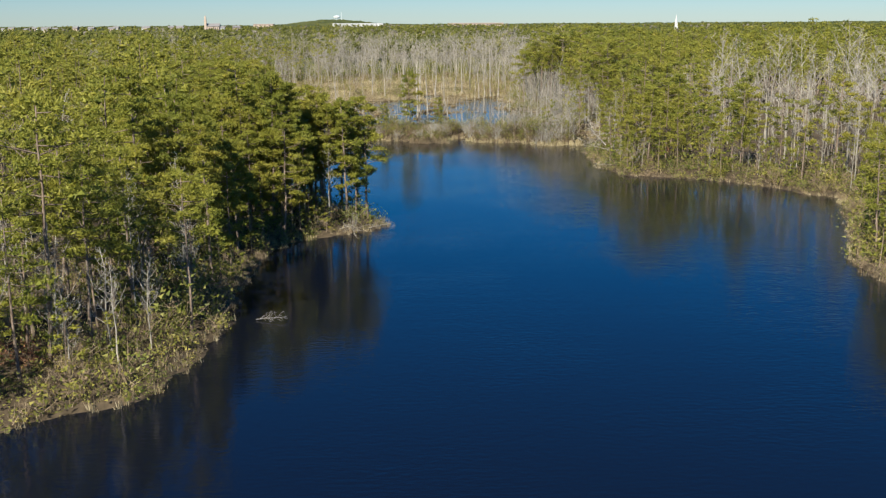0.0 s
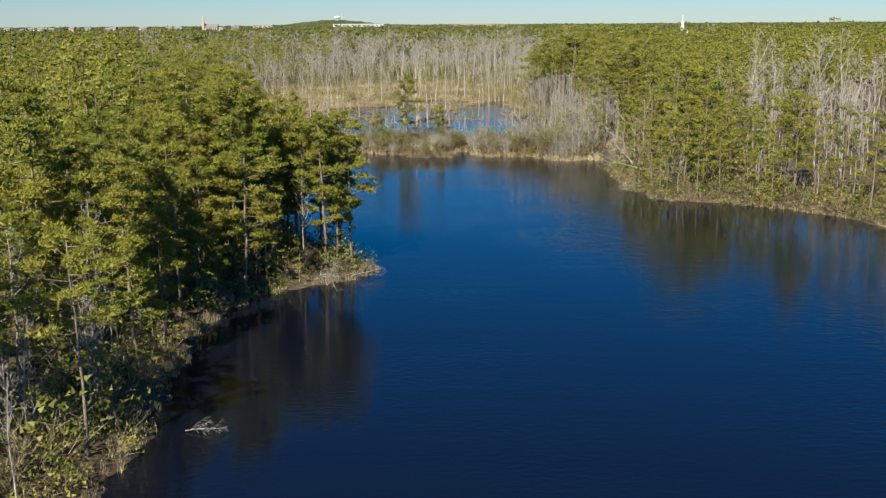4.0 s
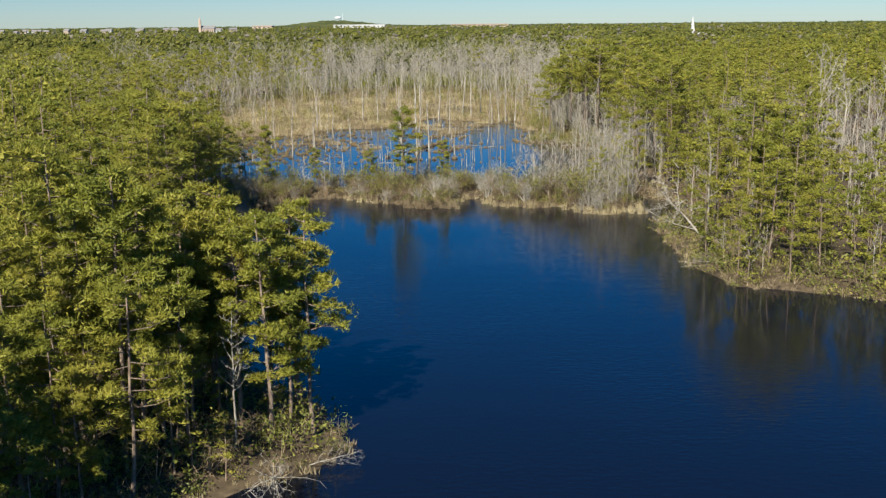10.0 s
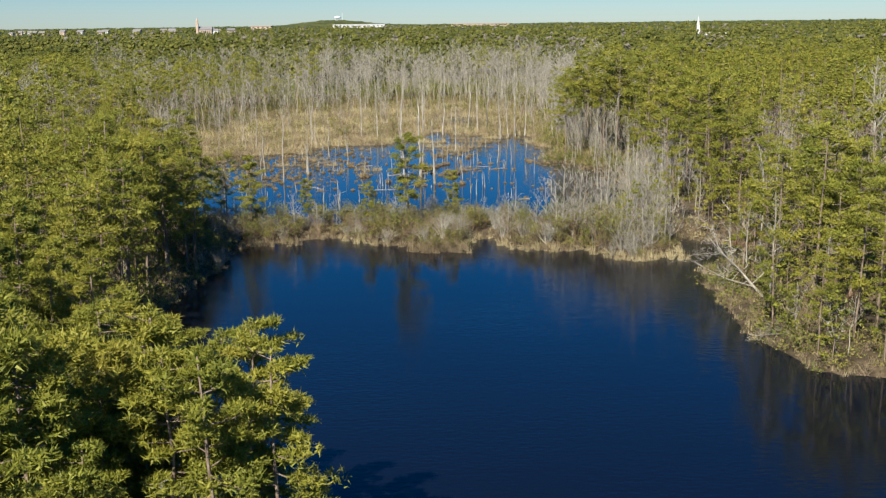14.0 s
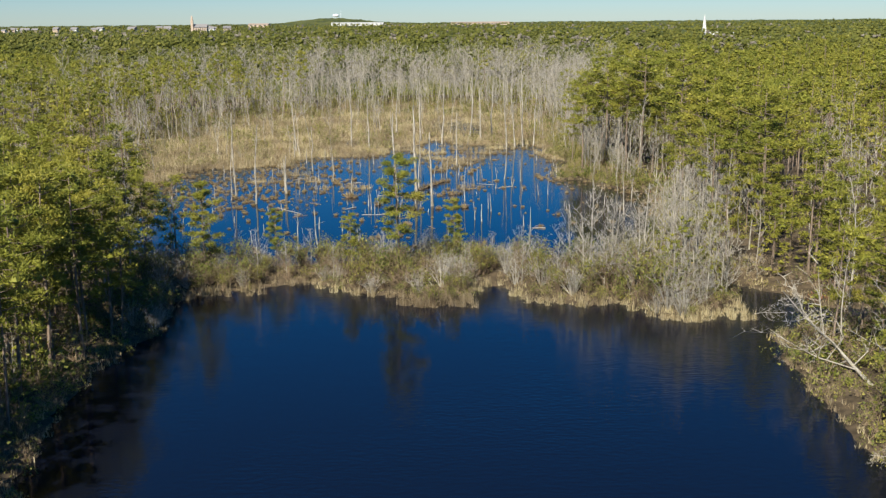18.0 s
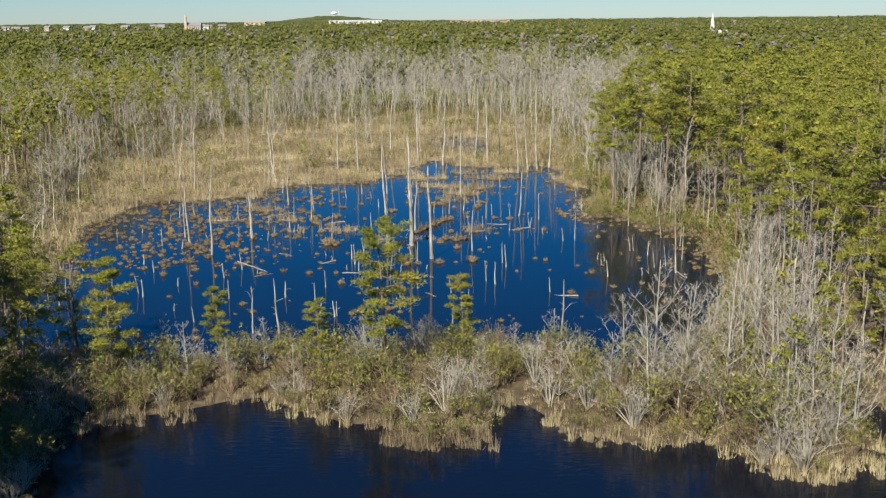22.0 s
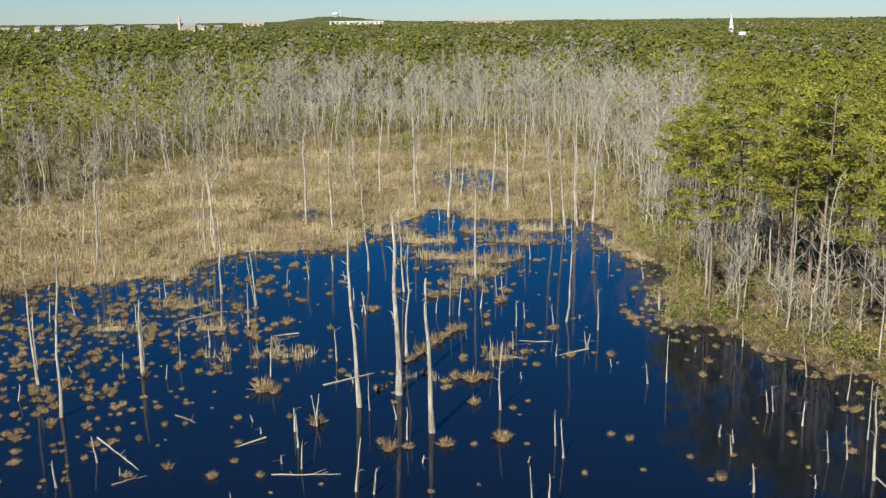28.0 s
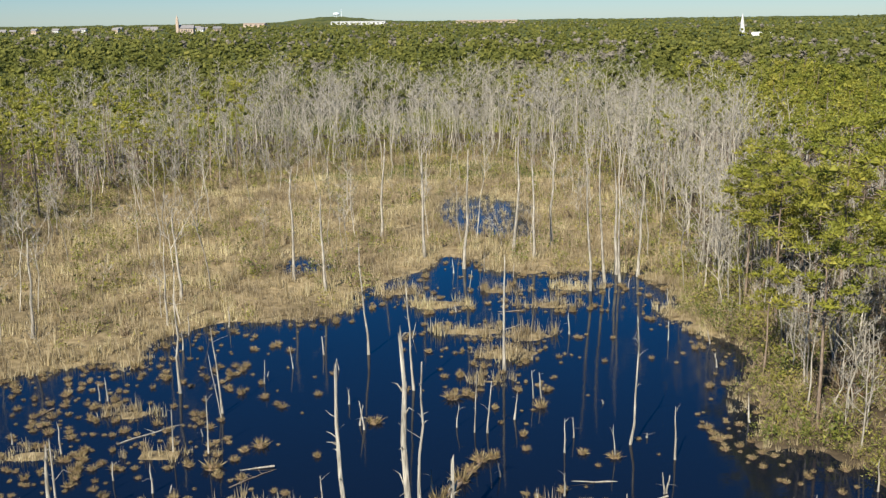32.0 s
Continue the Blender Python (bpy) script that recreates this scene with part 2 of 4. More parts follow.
def water_depth(x, y):
    wet = np.clip((y - 320) / 30, 0, 1)
    calm = 1 - 0.75 * np.exp(-((y - 264) / 22) ** 4)
    wob = calm * (0.9 * waves(x, y, 9, 5) + 0.5 * waves(x, y, 3.5, 6)) + wet * 2.6 * waves(x, y, 19, 7)
    wob = wob + 0.5 * np.exp(-((y - 265) / 12) ** 4 - ((x + 8) / 31) ** 4)
    d = np.maximum(inside_depth(POND, x, y), inside_depth(SWAMP, x, y))
    d = np.maximum(d, np.maximum(inside_depth(POOL, x, y), inside_depth(POOL_SMALL, x, y)))
    return np.minimum(d + wob, np.where(y > 320, -islet_rise(x, y) + 0.5 * wob, 99))


def terrain(x, y):
    far = np.hypot(x, y - 100)
    return 14.0 * np.clip((far - 700) / 3800, 0, 1) + 24 * np.exp(-((x + 440) / 170) ** 2 - ((y - 4300) / 420) ** 2) + 1.2 * waves(x, y, 420, 8) * np.clip((far - 400) / 500, 0, 1)


def height(x, y):
    d = water_depth(x, y)
    marsh = np.clip(inside_depth(MARSH, x, y) / 6 + 0.5, 0, 1)
    land = np.clip(-d * 0.22, 0, 1.3) * (1 - 0.78 * marsh) + 0.18 * waves(x, y, 14, 3) * np.clip(-d * 0.15, 0, 1)
    bed = np.clip(-d * 0.25, -1.6, 0)
    return np.where(d > 0, bed, np.maximum(land, np.minimum(-d * 0.2, 0.06))) + terrain(x, y)


# ---------------------------------------------------------------- mesh helpers


def raw_mesh(name, verts, faces, mats, index=None, smooth=False):
    verts, faces = np.asarray(verts, np.float32), np.asarray(faces, np.int32)
    me = bpy.data.meshes.new(name)
    k = faces.shape[1]
    me.vertices.add(len(verts))
    me.vertices.foreach_set("co", verts.ravel())
    me.loops.add(faces.size)
    me.loops.foreach_set("vertex_index", faces.ravel())
    me.polygons.add(len(faces))
    me.polygons.foreach_set("loop_start", np.arange(0, faces.size, k, dtype=np.int32))
    for m in mats:
        me.materials.append(m)
    if index is not None:
        me.polygons.foreach_set("material_index", np.asarray(index, np.int32))
    me.polygons.foreach_set("use_smooth", np.full(len(faces), smooth))
    me.update(calc_edges=True)
    return me


def child(name, mesh, parent, label=""):
    ob = new(name, mesh)
    ob.parent = parent
    if label:
        tagged(ob, label)
    return ob


class Shape:
    """Collects triangles of several materials."""

    def __init__(self):
        self.v, self.f, self.m, self.n = [], [], [], 0

    def add(self, verts, faces, mat=0):
        self.v.append(np.asarray(verts, float).reshape(-1, 3))
        self.f.append(np.asarray(faces, int).reshape(-1, 3) + self.n)
        self.m.append(np.full(len(self.f[-1]), mat))
        self.n += len(self.v[-1])

    def arrays(self):
        return np.concatenate(self.v), np.concatenate(self.f), np.concatenate(self.m)

    def tube(self, pts, radii, sides=5, mat=0, jag=0.0, rng=None):
        pts = np.asarray(pts, float)
        ring, vs = len(radii), []
        for i, (p, r) in enumerate(zip(pts, radii)):
            t = pts[min(i + 1, ring - 1)] - pts[max(i - 1, 0)]
            t = t / (np.linalg.norm(t) + 1e-9)
            u = np.cross(t, (0.31, 0.95, 0.1) if abs(t[2]) > 0.9 else (0, 0, 1))
            u /= np.linalg.norm(u)
            w = np.cross(t, u)
            for s in range(sides):
                a = 6.2832 * s / sides
                q = p + r * (math.cos(a) * u + math.sin(a) * w)
                if jag and i == ring - 1:
                    q = q + t * jag * rng.uniform(-1, 1)
                vs.append(q)
        fs = []
        for i in range(ring - 1):
            for s in range(sides):
                a, b = i * sides + s, i * sides + (s + 1) % sides
                fs += [(a, b, a + sides), (b, b + sides, a + sides)]
        e = (ring - 1) * sides
        fs += [(e, e + s, e + s + 1) for s in range(1, sides - 1)]
        self.add(vs, fs, mat)

    def blades(self, base, tip, width, mat=0, rng=None, face=None):
        """Thin tapering triangles from base to tip."""
        base, tip = np.asarray(base, float), np.asarray(tip, float)
        d = tip - base
        side = np.cross(d, rng.normal(size=d.shape) * (1 if face is None else 0.55) + (0 if face is None else face))
        side /= np.linalg.norm(side, axis=1)[:, None] + 1e-9
        w = np.asarray(width).reshape(-1, 1) * 0.5
        n = len(base)
        v = np.stack([base - side * w, base + side * w, tip], 1).reshape(-1, 3)
        self.add(v, np.arange(3 * n).reshape(-1, 3), mat)


PHI = (1 + 5 ** 0.5) / 2
ICO = np.array([(-1, PHI, 0), (1, PHI, 0), (-1, -PHI, 0), (1, -PHI, 0), (0, -1, PHI), (0, 1, PHI), (0, -1, -PHI), (0, 1, -PHI), (PHI, 0, -1), (PHI, 0, 1), (-PHI, 0, -1), (-PHI, 0, 1)]) / 1.9
ICO_FACES = [(0, 11, 5), (0, 5, 1), (0, 1, 7), (0, 7, 10), (0, 10, 11), (1, 5, 9), (5, 11, 4), (11, 10, 2), (10, 7, 6), (7, 1, 8), (3, 9, 4), (3, 4, 2), (3, 2, 6), (3, 6, 8), (3, 8, 9),
             (4, 9, 5), (2, 4, 11), (6, 2, 10), (8, 6, 7), (9, 8, 1)]


def clump(shape, centre, size, rng):
    """The dense heart of a bough's foliage, ragged and flattened."""
    v = ICO * rng.uniform(0.55, 1.25, (12, 1)) * np.asarray(size)
    shape.add(v + centre, ICO_FACES)


OCTA = np.array([(1, 0, 0), (-1, 0, 0), (0, 1, 0), (0, -1, 0), (0, 0, 1), (0, 0, -1)], float)
OCTA_FACES = [(0, 2, 4), (2, 1, 4), (1, 3, 4), (3, 0, 4), (2, 0, 5), (1, 2, 5), (3, 1, 5), (0, 3, 5)]


def heart(shape, centre, size, rng):
    """A small ragged heart inside a pad of needles."""
    a = rng.uniform(0, 1.57)
    v = OCTA * rng.uniform(0.7, 1.2, (6, 1)) @ np.array([(math.cos(a), math.sin(a), 0), (-math.sin(a), math.cos(a), 0), (0, 0, 1)])
    shape.add(v * np.asarray(size) + centre, OCTA_FACES)


def directions(rng, n, up=0.3):
    d = rng.normal(size=(n, 3))
    d[:, 2] = np.abs(d[:, 2]) * 0.9 + up - 0.25
    return d / np.linalg.norm(d, axis=1)[:, None]


# ---------------------------------------------------------------- tree forms


def pad(crown, centre, wide, high, blades, length, width, g, core=0.0):
    """A rounded, flattened pad of needles: blades lie over its dome, ragged at the rim, round a dense heart."""
    if core:
        heart(crown, centre, np.array([wide, wide, high]) * core, g)
    n = g.normal(size=(blades, 3))
    n[:, 2] = np.where(g.uniform(0, 1, blades) < 0.72, np.abs(n[:, 2]), n[:, 2])
    n /= np.linalg.norm(n, axis=1)[:, None]
    base = centre + n * np.array([wide, wide, high]) * g.uniform(0.55, 1.0, (blades, 1))
    d = n * np.array([0.95, 0.95, 0.6]) + g.normal(size=(blades, 3)) * 0.7 + np.array([0, 0, 0.25])
    d /= np.linalg.norm(d, axis=1)[:, None]
    crown.blades(base - d * 0.3 * length, base + d * length * g.uniform(0.5, 1.2, (blades, 1)), width * g.uniform(0.6, 1.3, blades), rng=g, face=n * 0.9 + np.array([0, 0, 0.35]))


def pine_form(seed, tall, limbs, pads, blades, length, width, crown_from=0.42, sides=6, spread=3.0, bough=True, core=0.0, broad=0.9, deep=1.0):
    """A loblolly pine: straight trunk, whorled boughs that end in rounded pads of needles, gaps between them."""
    g = np.random.RandomState(seed)
    wood, crown = Shape(), Shape()
    zs = np.linspace(0, tall, 7)
    bend = np.stack([np.cumsum(g.normal(0, 0.12, 7)), np.cumsum(g.normal(0, 0.12, 7)), zs], 1)
    bend[0, :2] = 0
    wood.tube(bend, 0.0105 * tall * (1 - 0.82 * zs / tall) + 0.01, sides)

    def at(z):
        return np.array([np.interp(z, zs, bend[:, 0]), np.interp(z, zs, bend[:, 1]), z])
    heavy = g.uniform(0, 6.28)
    for i in range(limbs):
        f = (i + g.uniform(0.0, 1.0)) / limbs
        z = tall * (crown_from + (0.97 - crown_from) * f)
        a = i * 2.4 + g.uniform(-0.7, 0.7)
        reach = spread * math.sqrt(max(0.08, 1 - ((f - 0.45) / 0.64) ** 2)) * g.uniform(0.5, 1.15) * (1 + 0.22 * math.cos(a - heavy))
        start = at(z)
        end = start + np.array([math.cos(a) * reach, math.sin(a) * reach, reach * g.uniform(-0.12, 0.4) + 0.15])
        mid = (start + end) / 2 + np.array([0, 0, -0.06 * reach])
        if bough:
            wood.tube([start, mid, end], [0.07, 0.045, 0.015], 3)
        cross = np.array([-math.sin(a), math.cos(a), 0.0])
        for k in range(pads):
            q = 1.0 if k == 0 else g.uniform(0.4, 0.98)
            c = start + (end - start) * q + cross * g.normal(0, 0.3) * (0.3 if k == 0 else 0.3 + 0.3 * reach) + np.array([0, 0, g.normal(0.08, 0.16)])
            w = broad * g.uniform(0.55, 1.15) * (0.72 + 0.1 * reach)
            if bough:
                p = start + (end - start) * max(0.1, q - 0.2)
                wood.blades([p], [c], [0.06], rng=g)
            pad(crown, c, w, w * g.uniform(0.45, 0.8) * deep, blades, length, width, g, core)
    pad(crown, at(tall * 0.985), broad * 0.75, broad * 0.7, blades, length, width, g, core)
    # dead stubs below the crown
    for i in range(7 if bough else 0):
        z = tall * g.uniform(0.2, crown_from)
        a, r = g.uniform(0, 6.28), g.uniform(0.5, 1.8)
        wood.tube([at(z), at(z) + np.array([math.cos(a) * r, math.sin(a) * r, g.uniform(-0.2, 0.4)])], [0.03, 0.01], 3)
    return wood, crown


def bare_form(seed, tall, limbs, subs, twigs, first=0.35, sides=5, lean=0.02, spread=0.24, thick=0.009, crown_width=0.03, light=False, bend=0.012):
    """A leafless hardwood: trunk and ascending limbs, with a haze of twigs."""
    g = np.random.RandomState(seed)
    wood, fine = Shape(), Shape()
    zs = np.linspace(0, tall, 6)
    line = np.stack([np.cumsum(g.normal(0, bend * tall, 6)) + lean * zs * g.normal(), np.cumsum(g.normal(0, bend * tall, 6)), zs], 1)
    line[0, :2] = 0
    wood.tube(line, thick * tall * (1 - 0.85 * zs / tall) + 0.012, sides)
    for i in range(limbs):
        f = first + (0.97 - first) * (i + g.uniform(0, 1)) / limbs
        z = tall * f
        a = i * 2.4 + g.uniform(-0.6, 0.6)
        reach = tall * spread * (1.15 - f) * g.uniform(0.55, 1.35)
        p0 = np.array([np.interp(z, zs, line[:, 0]), np.interp(z, zs, line[:, 1]), z])
        rise = g.uniform(0.7, 1.7)
        p1 = p0 + np.array([math.cos(a), math.sin(a), rise * 0.6]) * reach * 0.5
        p2 = p1 + np.array([math.cos(a + g.normal(0, .4)), math.sin(a + g.normal(0, .4)), rise * 1.2]) * reach * 0.5
        r = 0.0055 * tall * (1.15 - f) + 0.014
        wood.tube(*(([p0, p2], [r, 0.012]) if light else ([p0, p1, p2], [r, r * 0.6, 0.012])), 3)
        for s in range(subs):
            u = g.uniform(0.25, 1.0)
            q = p0 + (p1 - p0) * u * 2 if u < 0.5 else p1 + (p2 - p1) * (u - 0.5) * 2
            d = directions(g, 1, 0.55)[0]
            L = reach * g.uniform(0.25, 0.6)
            e = q + d * L
            fine.blades([q], [e], [crown_width * 1.9], rng=g)
            w = g.uniform(0.2, 1, (twigs, 1))
            b = q + (e - q) * w
            fine.blades(b, b + directions(g, twigs, 0.45) * L * g.uniform(0.3, 0.8, (twigs, 1)), np.full(twigs, crown_width), rng=g)
    return wood, fine


def snag_form(seed, tall, stubs, r0):
    g = np.random.RandomState(seed)
    s = Shape()
    n = 6
    zs = np.linspace(-0.4, tall, n)
    bend = np.stack([np.cumsum(g.normal(0, 0.011 * tall, n)), np.cumsum(g.normal(0, 0.011 * tall, n)), zs], 1)
    bend -= bend[0] * np.array([1, 1, 0])
    rad = r0 * (1 - 0.6 * np.linspace(0, 1, n)) * np.array([1.35, 1, 1, 1, 1, 0.8])
    s.tube(bend, rad, 7, jag=0.35 + 0.02 * tall, rng=g)
    for k in range(stubs):
        f = g.uniform(0.35, 0.97)
        z = tall * f
        p = np.array([np.interp(z, zs, bend[:, 0]), np.interp(z, zs, bend[:, 1]), z])
        a, L = g.uniform(0, 6.28), (g.uniform(0.3, 1.2) + (1.6 if k == 1 else 0)) * min(1, tall / 9)
        q = p + np.array([math.cos(a), math.sin(a), g.uniform(0.3, 1.6)]) * L * 0.45
        s.tube([p, q, q + np.array([math.cos(a), math.sin(a), g.uniform(-0.6, 0.8)]) * L * 0.4], [r0 * 0.28, r0 * 0.18, 0.012], 3)
    return s


def shrub_form(seed, high, wide, leaves, twigs, size):
    """A low bush: twigs from the root and leaves over an uneven dome."""
    g = np.random.RandomState(seed)
    wood, leaf = Shape(), Shape()
    d = directions(g, twigs, 0.6)
    tips = d * np.array([wide, wide, high]) * g.uniform(0.6, 1.15, (twigs, 1))
    wood.blades(g.normal(0, 0.12, (twigs, 3)) * np.array([1, 1, 0]), tips, np.full(twigs, 0.05), rng=g)
    mid = tips * g.uniform(0.4, 0.8, (twigs, 1))
    wood.blades(mid, mid + directions(g, twigs, 0.4) * 0.45 * high, np.full(twigs, 0.03), rng=g)
    mid = tips * g.uniform(0.5, 0.95, (twigs, 1))
    wood.blades(mid, mid + directions(g, twigs, 0.4) * 0.35 * high, np.full(twigs, 0.025), rng=g)
    if leaves:
        lobes = directions(g, 7, 0.35) * np.array([wide, wide, high]) * 0.62
        c = lobes[g.randint(0, 7, leaves)] + g.normal(0, 0.27, (leaves, 3)) * np.array([wide, wide, high])
        c[:, 2] = np.abs(c[:, 2]) + 0.05
        dd = directions(g, leaves, 0.2)
        leaf.blades(c, c + dd * size * g.uniform(0.6, 1.4, (leaves, 1)), size * g.uniform(0.5, 0.9, leaves), rng=g, face=c / np.array([wide, wide, high]) + np.array([0, 0, 0.5]))
    return wood, leaf


def tuft_form(seed, blades, high, wide, w=0.06):
    g = np.random.RandomState(seed)
    s = Shape()
    a, r = g.uniform(0, 6.28, blades), wide * np.sqrt(g.uniform(0, 1, blades))
    base = np.stack([np.cos(a) * r, np.sin(a) * r, np.zeros(blades)], 1)
    dome = (1.15 - 0.7 * (r / wide) ** 2)[:, None]
    tip = base + np.stack([np.cos(a) * r * 0.35, np.sin(a) * r * 0.35, np.full(blades, high)], 1) * g.uniform(0.5, 1.15, (blades, 1)) * dome + g.normal(0, 0.13 * high, (blades, 3))
    tip[:, 2] = np.maximum(tip[:, 2], 0.1)
    s.blades(base, tip, np.full(blades, w), rng=g)
    return s


def scatter(name, forms, mats, places, label, category, seed, smooth=False):
    """One joined mesh of many copies: forms are arrays (verts, faces, material), places rows x, y, z, size, turn, form."""
    g = np.random.RandomState(seed)
    vs, fs, ms, n = [], [], [], 0
    for k, (v, f, m) in enumerate(forms):
        p = places[places[:, 5].astype(int) == k]
        if not len(p):
            continue
        c, s = np.cos(p[:, 4])[:, None], np.sin(p[:, 4])[:, None]
        z = p[:, 3][:, None]
        stretch = z * g.uniform(0.88, 1.14, (len(p), 1))
        X = (v[:, 0] * c - v[:, 1] * s) * z + p[:, 0][:, None]
        Y = (v[:, 0] * s + v[:, 1] * c) * z + p[:, 1][:, None]
        Z = v[:, 2][None] * stretch + p[:, 2][:, None]
        vs.append(np.stack([X, Y, Z], 2).reshape(-1, 3))
        off = n + np.arange(len(p))[:, None, None] * len(v)
        fs.append((f[None] + off).reshape(-1, 3))
        ms.append(np.tile(m, len(p)))
        n += len(p) * len(v)
    ob = new(name, raw_mesh(name, np.concatenate(vs), np.concatenate(fs), mats, np.concatenate(ms), smooth))
    return tagged(ob, label, category, kind="stuff")


def both(wood, fine):
    s = Shape()
    if wood.v:
        v, f, m = wood.arrays()
        s.add(v, f, 0)
    if fine.v:
        v, f, m = fine.arrays()
        s.add(v, f, 1)
    return s.arrays()


# ---------------------------------------------------------------- ground and water


def axis(lo, hi, step, a, b, grow):
    mid = list(np.arange(lo, hi + 1e-6, step))
    left, right, s = [], [], step
    x = lo
    while x > a:
        s *= grow
        x -= s
        left.append(max(x, a))
    s, x = step, hi
    while x < b:
        s *= grow
        x += s
        right.append(min(x, b))
    return np.array(left[::-1] + mid + right)


gx, gy = axis(-105, 85, 1.6, -4900, 4900, 1.16), axis(40, 580, 1.7, -900, 4900, 1.16)
GX, GY = np.meshgrid(gx, gy)
GZ = height(GX, GY)
nx, ny = len(gx), len(gy)
idx = np.arange(nx * ny).reshape(ny, nx)
quads = np.stack([idx[:-1, :-1], idx[:-1, 1:], idx[1:, 1:], idx[1:, :-1]], 2).reshape(-1, 4)
GROUND = material("forest_floor", [(0.25, (0.032, 0.025, 0.015)), (0.5, (0.075, 0.056, 0.034)), (0.8, (0.14, 0.105, 0.065))], scale=0.9, detail=8, rough=0.95, bump=0.6, patch=0.3, patch_scale=0.09)
MARSH_GROUND = material("marsh_thatch", [(0.25, (0.09, 0.068, 0.034)), (0.5, (0.22, 0.168, 0.09)), (0.8, (0.34, 0.27, 0.155))], scale=0.8, detail=8, rough=0.95, bump=0.8, patch=0.35, patch_scale=0.07)
cx, cy = GX[:-1, :-1] + 0.8, GY[:-1, :-1] + 0.85
zone = (np.maximum(inside_depth(MARSH, cx, cy) + np.where((cy > 335) & (cx < 30), 10 + 8 * waves(cx, cy, 25, 14), 0) + 3 * waves(cx, cy, 11, 4), islet_rise(cx, cy) + 1) > 0) & (water_depth(cx, cy) < 1.5)
ground = new("ground", raw_mesh("ground", np.stack([GX, GY, GZ], 2).reshape(-1, 3), quads, [GROUND, MARSH_GROUND], zone.ravel().astype(int), True))
tagged(ground, "brown leaf-littered earth with pale dry marsh thatch", "ground", kind="structure")


def sheet(name, x0, x1, y0, y1, mat, label):
    me = raw_mesh(name, [(x0, y0, 0), (x1, y0, 0), (x1, y1, 0), (x0, y1, 0)], [(0, 1, 2, 3)], [mat])
    return tagged(new(name, me), label, "water", kind="structure")


sheet("water", -110, 110, -95, 276, POND_WATER, "dark blue rippled pond water")
sheet("water", -75, 60, 276, 530, SWAMP_WATER, "still dark blue swamp water with mirrored trunks")

# ---------------------------------------------------------------- where the woods stand
rs = np.random.RandomState(11)


def grid_points(x0, x1, y0, y1, step):
    X, Y = np.meshgrid(np.arange(x0, x1, step), np.arange(y0, y1, step))
    p = np.stack([X.ravel(), Y.ravel()], 1)
    return p + rs.uniform(-0.46, 0.46, p.shape) * step


pts = grid_points(-330, 330, 20, 640, 5.0)
pts = pts[np.abs(pts[:, 0] + np.where(pts[:, 0] < 0, 12, 0)) < 0.45 * (pts[:, 1] + 18) + 12]
depth = water_depth(pts[:, 0], pts[:, 1])
marsh = inside_depth(MARSH, pts[:, 0], pts[:, 1])
dam = (pts[:, 1] > 250) & (pts[:, 1] < 292) & (pts[:, 0] > -42) & (pts[:, 0] < 26)
ok = (depth < -2.2) & (marsh < -1) & ~dam & (rs.uniform(0, 1, len(pts)) < np.where((pts[:, 0] < -15) & (pts[:, 1] < 300) & (depth > -30), 0.78 + 0.2 * (waves(pts[:, 0], pts[:, 1], 23, 15) > -0.2), np.where((pts[:, 0] > 20) & (pts[:, 1] > 295) & (depth > -20), 1.0, np.where(depth > -22, 0.72, 0.5))))
pts, depth, marsh = pts[ok], depth[ok], marsh[ok]
X, Y = pts[:, 0], pts[:, 1]
# share of leafless trees
share = 0.14 + 0.34 * (waves(X, Y, 48, 21) > 0.5)
share = np.where((Y > 425) & (Y > 545 - 1.3 * np.clip(-60 - X, 0, 200)) & (Y < 690) & (X > -150) & (X < 62), 0.93, share)
share = np.where((X < -60) & (X > -125) & (Y > 330) & (Y < 560), 0.55, share)
share = np.where((X > 26) & (X < 62) & (Y > 428), 0.9, share)
share = np.where((X > 24) & (X < 46) & (Y > 256) & (Y < 300), 0.8, share)
share = np.where((X > 66) & (X < 132) & (Y > 188) & (Y < 330), 0.94, share)
share = np.where((X < -18) & (X > -42) & (Y < 112) & (depth > -9), 0.75, share)
share = np.where((X > 34) & (X < 75) & (Y > 190) & (Y < 250) & (depth > -9), 0.42, share)
share = np.where((X > 20) & (X < 60) & (Y > 300) & (Y < 430) & (depth > -12), 0.66, share)
bare = rs.uniform(0, 1, len(pts)) < share
Z = height(X, Y)
order = np.argsort(-depth)
pine_ids = [i for i in order if not bare[i]]
bare_ids = [i for i in order if bare[i] and Y[i] < 470]

# ---------------------------------------------------------------- pines
PINE_LABEL = "tall pine with yellow-green needle tufts and brown trunk"


def pine_tree(form, number):
    wood, crown = form
    root = new("pine_tree")
    tagged(root, PINE_LABEL, "tree", "pines along the shore")
    v, f, _ = wood.arrays()
    child("trunk", raw_mesh("trunk", v, f, [BARK_PINE], smooth=True), root, "straight grey-brown trunk with boughs")
    v, f, _ = crown.arrays()
    child("crown", raw_mesh("crown", v, f, [NEEDLES]), root)
    return root


fine_pines = [pine_tree(pine_form(100 + i, 19, 27, 4, 74, 0.36, 0.115, crown_from=(0.24, 0.36, 0.28, 0.42)[i], spread=(3.2, 2.9, 3.6, 3.0)[i], core=0.36, broad=0.88), i) for i in range(4)]
mid_pines = [pine_tree(pine_form(200 + i, 19, 19, 3, 54, 0.38, 0.12, crown_from=(0.26, 0.45, 0.55, 0.32)[i], spread=(3.9, 3.6, 4.3, 3.8)[i], sides=5, core=0.36, broad=1.05, deep=1.1), i) for i in range(4)]
used = set()


